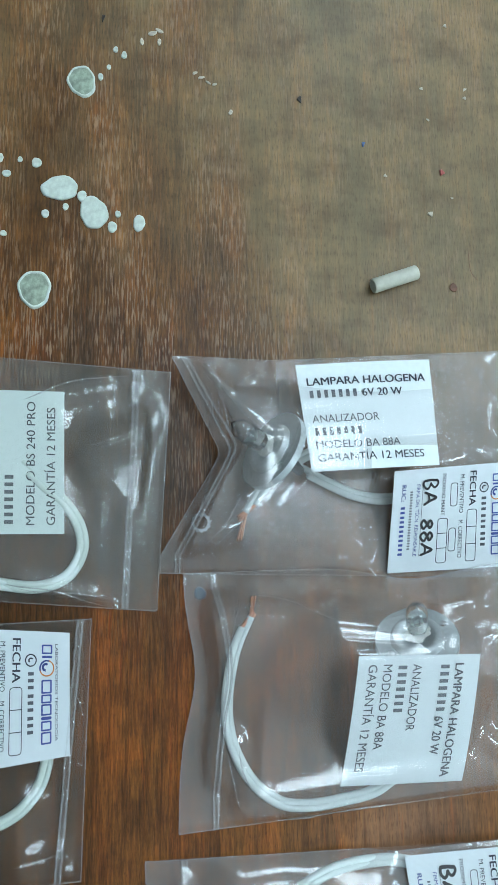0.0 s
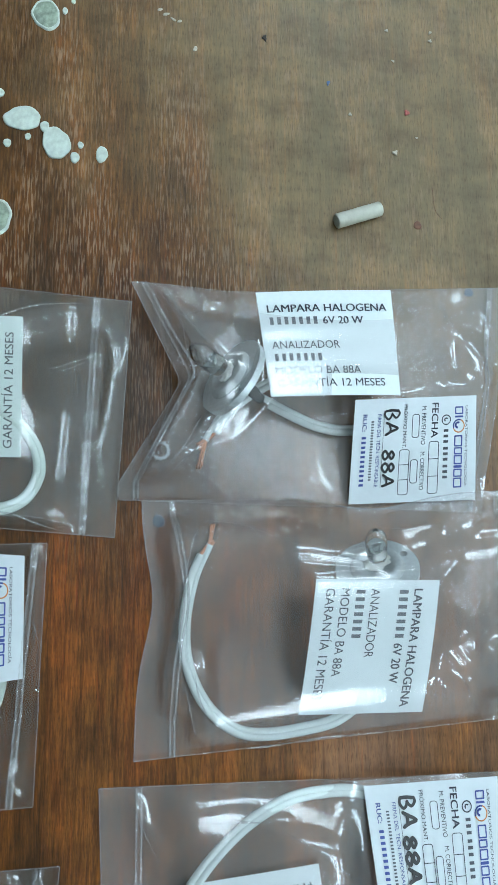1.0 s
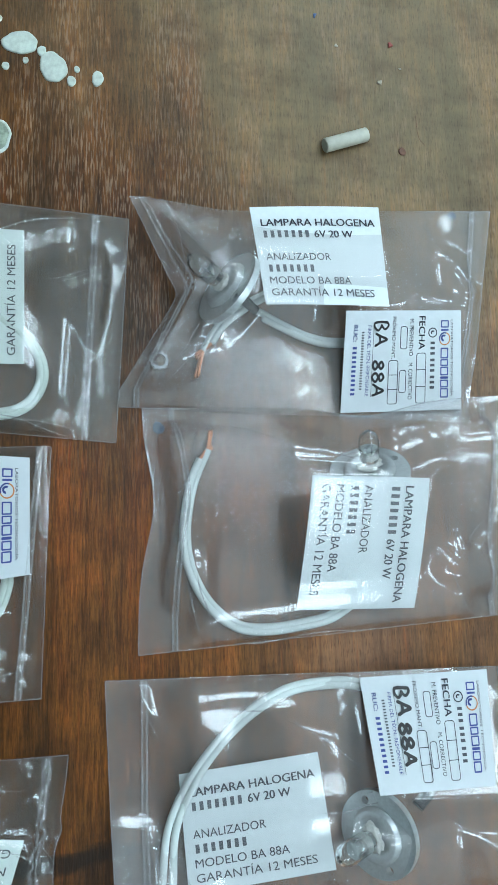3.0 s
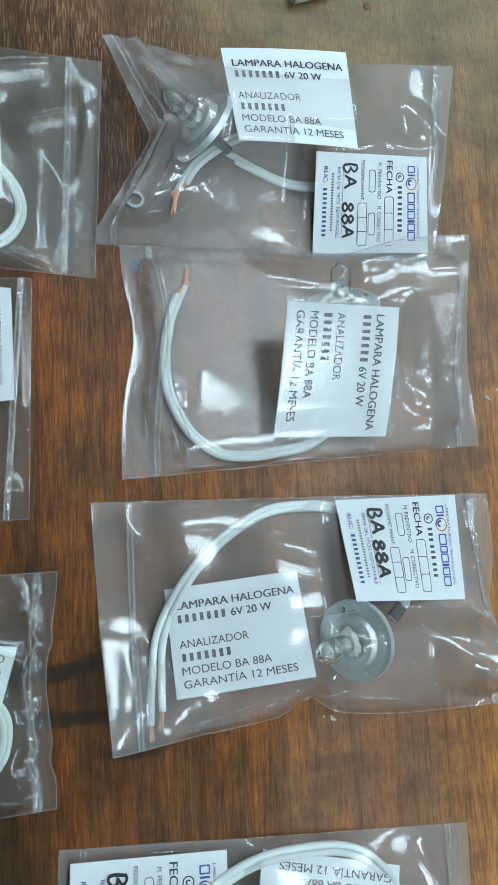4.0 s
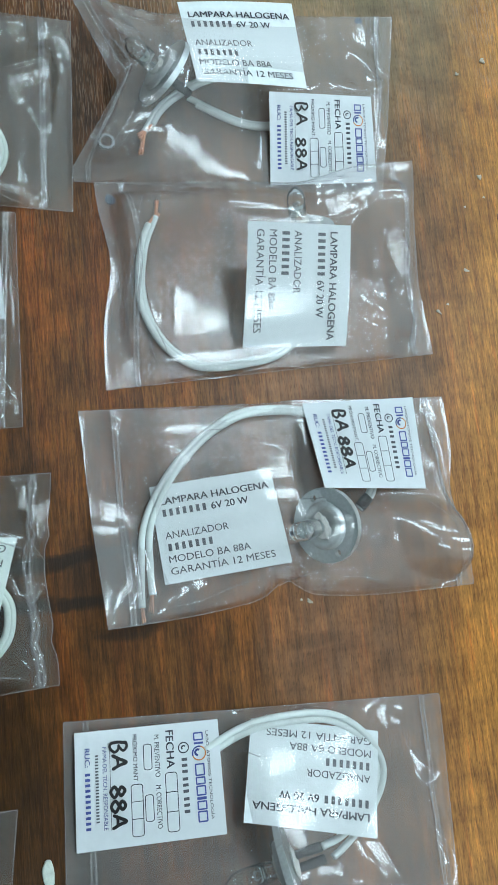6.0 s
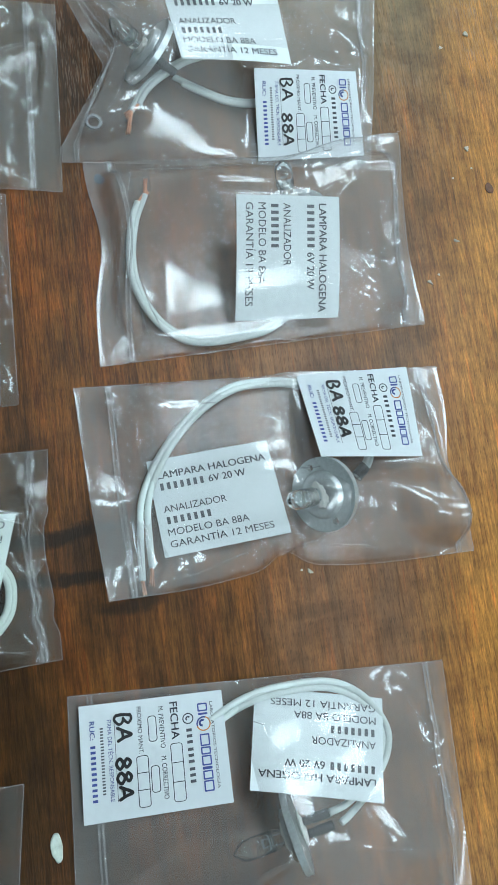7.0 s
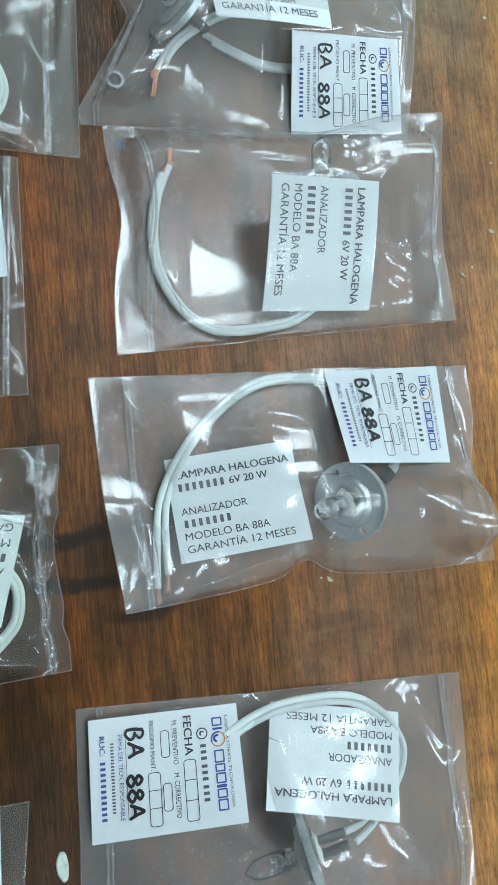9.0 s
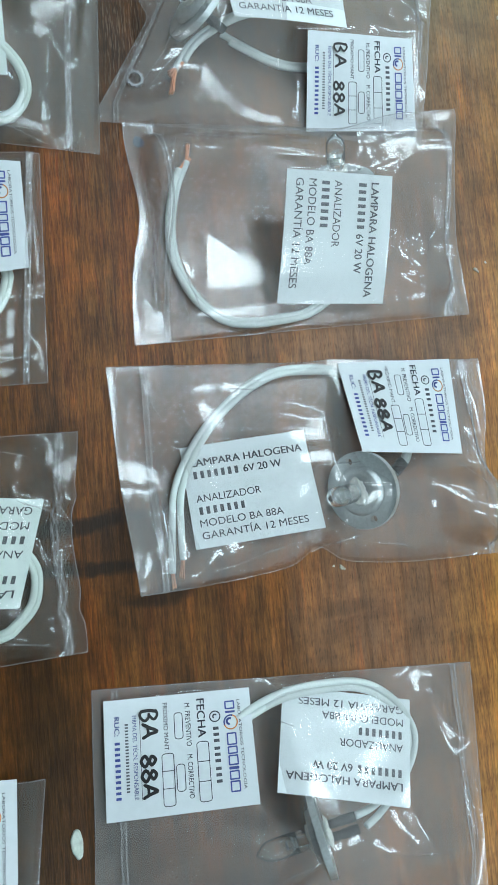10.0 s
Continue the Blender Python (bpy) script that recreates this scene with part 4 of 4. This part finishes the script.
bag_one = Bag([(0.0228, 0.0785), (0.1818, 0.0900), (0.1640, -0.0035), (0.0225, 0.0000)], 0.010, lifts=[(0.026, 0.080, 0.022, 0.018, 0, 0.0145)], inside=[label_one], outside=[sticker_one],
              bumps=[(0.060, 0.045, 0.028, 0.026, 0, 0.016)],
              creases=[(0.032, 0.082, 0.058, 0.048, 0.0055, 0.0022), (0.046, 0.046, 0.030, 0.006, 0.0034, 0.0018), (0.036, 0.080, 0.047, 0.049, 0.0025, 0.0015), (0.030, 0.004, 0.056, 0.030, 0.0030, 0.003), (0.040, 0.060, 0.060, 0.075, 0.0022, 0.002), (0.052, 0.030, 0.040, 0.012, 0.0022, 0.002), (0.130, 0.030, 0.170, 0.034, 0.0016, 0.003), (0.160, 0.060, 0.173, 0.050, 0.0018, 0.002)],
              ridges=[(0.0330, 0.0780, 0.0590, 0.0470, 0.17, 0.5, 0.005), (0.0350, 0.0050, 0.0560, 0.0240, -0.10, 0.5, 0.005), (0.1480, 0.0840, 0.1640, 0.0560, 0.05, 0.5, 0.004)],
              pinch=[("left", 0.43, -0.46, 0.0215, 0.0)], seed=1, ends=(0.0, 0.93))
build_bag(bag_one, "clear zip bag pinched at one end around a halogen lamp", [(0.028, 0.044, 0.04), (0.945, 0.965, 0.15)])
halogen_lamp((0.0640, 0.0435, 0.0142), (-0.80, 0.41, 0.42), 60, "aluminium halogen lamp with glass bulb lying tilted in a bag", 3, 0.80)
cord([(0.0546, 0.0216, 0.005), (0.0613, 0.0321, 0.006), (0.0703, 0.0395, 0.007), (0.0800, 0.0450, 0.008), (0.0880, 0.0480, 0.008)], "white twin cord with bare copper ends inside a bag", ends=(0.0105, 0.008), fan=0.35)
cord([(0.0745, 0.0392, 0.004), (0.0867, 0.0330, 0.004), (0.0979, 0.0285, 0.004), (0.1095, 0.0273, 0.004), (0.125, 0.030, 0.004)], "white twin cord running under a sticker", copper=False)
paper_label(label_one, "white printed lamp label, gently curved, inside a bag")
service_sticker(sticker_one, "white service sticker with black handwriting on a bag")


def star_washer():
    base = empty("star_washer", (0.0375, 0.0185, 0.002), "small toothed steel lock washer inside a bag", "washer")
    bm = bmesh.new()
    n = 48
    rows = []
    for k in range(n):
        a = 2 * math.pi * k / n
        r = 0.0038 if k % 4 < 2 else 0.0033
        rows.append([bm.verts.new((q * math.cos(a), q * math.sin(a), h)) for q, h in ((0.0025, -0.0004), (r, -0.0004), (r, 0.0004), (0.0025, 0.0004))])
    for a, b in zip(rows, rows[1:] + rows[:1]):
        for k in range(4):
            bm.faces.new((a[k], a[(k + 1) % 4], b[(k + 1) % 4], b[k]))
    part("toothed_ring", bm, STEEL, base, smooth=False)


star_washer()

# ---- bag two: cord loop and upright label ----
label_two = Quad((0.1351, -0.0300, 0.0252), (0.1337, -0.0775, 0.0066), (0.0870, -0.0770, 0.0068), (0.0893, -0.0293, 0.0275), 0.0012)
bag_two = Bag([(0.0308, -0.0003), (0.1705, 0.0030), (0.1775, -0.0810), (0.0292, -0.0914)], 0.011, inside=[label_two],
              bumps=[(0.120, -0.018, 0.022, 0.024, 0, 0.020)],
              lifts=[(0.172, 0.004, 0.030, 0.030, 0, 0.0175), (0.135, 0.004, 0.03, 0.014, 0, 0.007)],
              ridges=[(0.0500, -0.0070, 0.0860, -0.0186, -0.035, 0.45, 0.009), (0.0845, -0.0184, 0.1097, -0.0238, 0.022, 0.45, 0.007), (0.1745, 0.0050, 0.1411, -0.0166, -0.14, 0.5, 0.004),
                      (0.1375, -0.0529, 0.1604, -0.0833, 0.10, 0.5, 0.004), (0.1704, -0.0358, 0.1554, -0.0670, -0.05, 0.5, 0.003), (0.0492, -0.0608, 0.0554, -0.0828, 0.02, 0.5, 0.004)],
              creases=[(0.135, -0.01, 0.115, -0.012, 0.0025, 0.0018), (0.046, -0.062, 0.052, -0.086, 0.0028, 0.0022), (0.044, -0.030, 0.052, -0.006, 0.0016, 0.002), (0.150, -0.060, 0.166, -0.040, 0.0022, 0.0025), (0.060, -0.0885, 0.125, -0.0835, 0.0018, 0.0018)],
              pinch=[("top", 0.62, 0.14, 0.0, -0.005), ("left", 0.40, 0.22, 0.005, 0.0)], seed=2, rough=0.00026, ramp_u=0.10, flat=6.0)
build_bag(bag_two, "clear zip bag holding a looped cord and an upright printed label", [(0.078, 0.090, 0.08), (0.93, 0.94, 0.35)], front=DRAWN_FILM)
halogen_lamp((0.1175, -0.0270, 0.0095), (-0.22, 0.66, 0.62), 10, "aluminium halogen lamp half hidden under a label in a bag", 5, 0.75)
cord([(0.0550, -0.0160, 0.003), (0.0495, -0.0291, 0.003), (0.0466, -0.0460, 0.003), (0.0482, -0.0604, 0.003), (0.0548, -0.0735, 0.003), (0.0649, -0.0818, 0.003), (0.0754, -0.0837, 0.003), (0.0882, -0.0826, 0.003), (0.1038, -0.0788, 0.003), (0.118, -0.066, 0.003), (0.122, -0.045, 0.008)],
     "white twin cord bent in a wide loop inside a bag", ends=(0.0075, 0.007), fan=0.3)
paper_label(label_two, "white printed lamp label standing sideways inside a bag")

# ---- bag three: lamp facing up, label under the cord ----
label_three = Quad((0.0432, -0.1327, 0.0020), (0.0945, -0.1283, 0.0022), (0.0990, -0.1682, 0.0050), (0.0461, -0.1722, 0.0034), 0.0004)
sticker_three = Quad((0.1626, -0.1016, 0.0050), (0.1601, -0.1430, 0.0110), (0.1107, -0.1405, 0.0219), (0.1104, -0.1022, 0.0066))
bag_three = Bag([(0.0174, -0.0997), (0.1790, -0.1012), (0.1815, -0.1852), (0.0213, -0.1862)], 0.009, lifts=[(0.020, -0.187, 0.020, 0.024, 0, 0.0205)], inside=[label_three], outside=[sticker_three],
                bumps=[(0.115, -0.153, 0.034, 0.030, 0, 0.017)],
                ridges=[(0.0500, -0.1105, 0.0792, -0.1111, -0.01, 0.5, 0.010), (0.0771, -0.1114, 0.1112, -0.1345, 0.10, 0.5, 0.008), (0.0880, -0.1440, 0.1171, -0.1424, 0.050, 0.5, 0.011),
                        (0.0427, -0.1817, 0.0899, -0.1715, -0.05, 0.75, 0.005), (0.0907, -0.1775, 0.1107, -0.1712, -0.01, 0.55, 0.004), (0.1342, -0.1479, 0.1699, -0.1782, 0.23, 0.5, 0.004), (0.1562, -0.1442, 0.1674, -0.1613, 0.24, 0.5, 0.003)],
                creases=[(0.098, -0.166, 0.104, -0.181, 0.003, 0.002), (0.034, -0.150, 0.036, -0.180, 0.0022, 0.002), (0.028, -0.103, 0.040, -0.125, 0.0018, 0.002), (0.108, -0.140, 0.118, -0.141, 0.0020, 0.002), (0.112, -0.175, 0.140, -0.182, 0.0016, 0.002)],
                pinch=[("bottom", 0.465, 0.045, 0.0, 0.0062), ("bottom", 0.46, 0.17, 0.0, 0.0040), ("right", 0.52, 0.16, -0.0040, 0.0)], seed=3, ramp_u=0.11, flat=4.2)
build_bag(bag_three, "clear zip bag holding a halogen lamp, curved cord and label", [(0.085, 0.062, 0.06), (0.945, 0.955, 0.2)])
halogen_lamp((0.1135, -0.1548, 0.0134), (-0.80, -0.12, 0.58), 12, "aluminium halogen lamp facing up inside a clear bag", 8)
cord([(0.0385, -0.1800, 0.004), (0.0388, -0.1657, 0.005), (0.0408, -0.1479, 0.006), (0.0506, -0.1301, 0.006), (0.0655, -0.1150, 0.006), (0.0816, -0.1060, 0.006), (0.0977, -0.1039, 0.004), (0.1117, -0.1052, 0.0028), (0.128, -0.112, 0.0028), (0.138, -0.126, 0.0035), (0.1372, -0.1405, 0.007), (0.1300, -0.1485, 0.008)],
     "white twin cord with split ends curving through a bag", split=(0.36, 0.0014), ends=(0.006, 0.007), sleeve=0.06)
paper_label(label_three, "white printed lamp label lying under a cord in a bag")
service_sticker(sticker_three, "white service sticker with thick handwriting stuck across a bag", 0.00064, 4, 0.065)

# ---- bag four: lamp seen from behind, upside-down label ----
label_four = Quad((0.1154, -0.2748, 0.0195), (0.0651, -0.2610, 0.0180), (0.0755, -0.2272, 0.0030), (0.1273, -0.2392, 0.0045), 0.0008)
sticker_four = Quad((0.0620, -0.2256, 0.0030), (0.0590, -0.2644, 0.0161), (0.0051, -0.2645, 0.0060), (0.0072, -0.2232, 0.0030))
bag_four = Bag([(0.0036, -0.2192), (0.1578, -0.2287), (0.1540, -0.3200), (-0.0010, -0.3110)], 0.009,
               inside=[label_four], outside=[sticker_four], bumps=[(0.083, -0.279, 0.036, 0.034, 0, 0.018)],
               creases=[(0.060, -0.233, 0.076, -0.240, 0.002, 0.002), (0.100, -0.286, 0.140, -0.296, 0.002, 0.003), (0.055, -0.295, 0.078, -0.283, 0.003, 0.002), (0.010, -0.2225, 0.060, -0.2240, 0.0016, 0.0015), (0.135, -0.2330, 0.149, -0.2600, 0.0020, 0.0022), (0.146, -0.270, 0.152, -0.300, 0.0018, 0.002)],
               seed=4)
build_bag(bag_four, "clear zip bag holding a lamp seen from behind", [(0.052, 0.072, 0.05), (0.945, 0.955, 0.12)])
halogen_lamp((0.0825, -0.2790, 0.0152), (-0.93, -0.22, -0.28), 0, "aluminium halogen lamp with black wire sleeves, seen from behind", 11)
cord([(0.0955, -0.2775, 0.0165), (0.1030, -0.2750, 0.0150), (0.1120, -0.2700, 0.0120), (0.1232, -0.2598, 0.007), (0.1251, -0.2494, 0.006), (0.1176, -0.2372, 0.005), (0.1045, -0.2301, 0.005), (0.0836, -0.2291, 0.005), (0.0696, -0.2314, 0.005), (0.0560, -0.2370, 0.005)],
     "white twin cord looping behind a printed label", copper=False, spread=0.0013, split=(0.22, 0.0016))
paper_label(label_four, "white printed lamp label lying upside down in a bag")
service_sticker(sticker_four, "white service sticker with clear handwriting on a bag corner", 0.00058, 6)

# ---- the second column, only its ends in view ----
label_five = Quad((-0.062, 0.0145, 0.0040), (-0.062, 0.0670, 0.0040), (-0.0132, 0.0663, 0.0060), (-0.0122, 0.0144, 0.0060), 0.0005)
bag_five = Bag([(-0.125, 0.0850), (0.0262, 0.0758), (0.0212, -0.0137), (-0.128, -0.0015)], 0.0055,
               bumps=[(-0.07, 0.035, 0.04, 0.03, 0, 0.003)],
               creases=[(-0.035, -0.002, 0.006, -0.012, 0.003, 0.003), (-0.03, 0.062, 0.012, 0.074, 0.0025, 0.004), (-0.005, 0.046, 0.012, 0.052, 0.0025, 0.004), (0.012, 0.060, 0.025, 0.055, 0.0012, 0.004)], ridges=[(-0.0300, -0.0045, 0.0060, -0.0085, -0.12, 0.5, 0.006), (-0.0040, 0.0440, 0.0200, 0.0520, 0.0, 0.4, 0.006)], seed=5, rough=0.00015, inside=[label_five], ramp_u=0.08, flat=5.0)
build_bag(bag_five, "clear zip bag with crimped end beside the other bags", [(0.915, 0.922, 0.5)], front=SHADED_GLOSSY, back=SHADED_BACK)
cord([(-0.028, 0.040, 0.005), (-0.0190, 0.0310, 0.005), (-0.0125, 0.0257, 0.005), (-0.0071, 0.0176, 0.005), (-0.0059, 0.0085, 0.005), (-0.0107, -0.0004, 0.005), (-0.0204, -0.0042, 0.005), (-0.0339, -0.0030, 0.005), (-0.060, 0.002, 0.005)], "white twin cord bent round inside a bag", copper=False)
paper_label(label_five, "white printed label turned on its side in a bag",
            [("#7", 0.06, 0.640, 0.36, 0.062, 0.0), ("MODELO BS 240 PRO", 0.06, 0.790, 0.86, 0.062, 0.0), ("GARANTÍA 12 MESES", 0.06, 0.935, 0.82, 0.062, 0.0)])

sticker_six = Quad((-0.0097, -0.0203, 0.0062), (-0.0089, -0.0618, 0.0062), (-0.061, -0.0690, 0.0035), (-0.061, -0.0168, 0.0035))
bag_six = Bag([(-0.155, -0.0210), (-0.0023, -0.0158), (-0.0046, -0.1047), (-0.157, -0.1090)], 0.003, rough=0.0001, ramp_u=0.08, creases=[(-0.008, -0.040, -0.004, -0.050, 0.001, 0.002), (-0.03, -0.098, -0.008, -0.094, 0.002, 0.003)], seed=6, outside=[sticker_six])
build_bag(bag_six, "clear zip bag carrying a white service sticker near its zip", [(0.975, 0.948, 0.25)], front=SHADED_FILM, back=SHADED_BACK)
cord([(-0.030, -0.050, 0.0018), (-0.0181, -0.0600, 0.0018), (-0.0174, -0.0672, 0.0018), (-0.0215, -0.0761, 0.0018), (-0.0315, -0.0837, 0.0018), (-0.055, -0.090, 0.0018)], "white twin cord coming out under a sticker", copper=False)
service_sticker(sticker_six, "white service sticker on a bag in the second column", 0.0)

label_seven = Quad((-0.0199, -0.1865, 0.0075), (-0.072, -0.1835, 0.008), (-0.062, -0.1430, 0.008), (-0.0091, -0.1489, 0.0075))
bag_seven = Bag([(-0.150, -0.1260), (0.0052, -0.1240), (0.0032, -0.2052), (-0.152, -0.2120)], 0.009,
                bumps=[(-0.06, -0.165, 0.05, 0.03, 0, 0.006)],
                creases=[(-0.03, -0.196, -0.006, -0.202, 0.003, 0.003), (-0.030, -0.128, -0.008, -0.134, 0.002, 0.003), (-0.004, -0.150, 0.002, -0.160, 0.002, 0.002), (-0.006, -0.176, 0.0, -0.168, 0.002, 0.0015)],
                ridges=[(-0.0340, -0.1975, -0.0060, -0.2005, -0.16, 0.5, 0.005), (-0.0200, -0.1480, 0.0000, -0.1560, -0.05, 0.5, 0.003)],
                pinch=[("right", 0.45, 0.28, -0.004, 0.0), ("right", 0.80, 0.05, -0.0016, 0.0), ("right", 0.30, 0.04, 0.0012, 0.0)], seed=7, ramp_u=0.08, rough=0.0003, inside=[label_seven])
build_bag(bag_seven, "clear zip bag with a badly crumpled zip end", [(0.955, 0.958, 1.0)], front=SHADED_FILM, back=SHADED_BACK)
cord([(-0.035, -0.158, 0.005), (-0.0230, -0.1630, 0.005), (-0.0160, -0.1690, 0.005), (-0.0133, -0.1758, 0.005), (-0.0149, -0.1856, 0.005), (-0.0212, -0.1928, 0.005), (-0.0271, -0.1960, 0.005), (-0.05, -0.200, 0.005)], "white twin cord curving beside a label in a bag", copper=False)
paper_label(label_seven, "white printed label lying upside down in a crumpled bag",
            [("LAM", 0.06, 0.165, 0.19, 0.072, 0.010), ("#4", 0.06, 0.295, 0.22, 0.072, 0.010), ("ANALIZ", 0.06, 0.525, 0.31, 0.072, 0.0),
             ("#5", 0.06, 0.655, 0.28, 0.072, 0.0), ("MODEL", 0.06, 0.785, 0.28, 0.072, 0.0), ("GARANT", 0.06, 0.925, 0.33, 0.072, 0.0)])

sticker_eight = Quad((-0.0243, -0.2450, 0.004), (-0.0263, -0.2865, 0.005), (-0.0780, -0.2850, 0.007), (-0.0760, -0.2400, 0.006))
bag_eight = Bag([(-0.165, -0.2400), (-0.0147, -0.2472), (-0.0260, -0.3330), (-0.175, -0.3300)], 0.007, bumps=[(-0.07, -0.28, 0.05, 0.03, 0, 0.004)], seed=8, outside=[sticker_eight])
build_bag(bag_eight, "clear zip bag with its corner beside a paint drop", [(0.06, 0.06, 0.1)], front=SHADED_FILM, back=SHADED_BACK)
service_sticker(sticker_eight, "white service sticker on a bag beside a paint drop", 0.0)
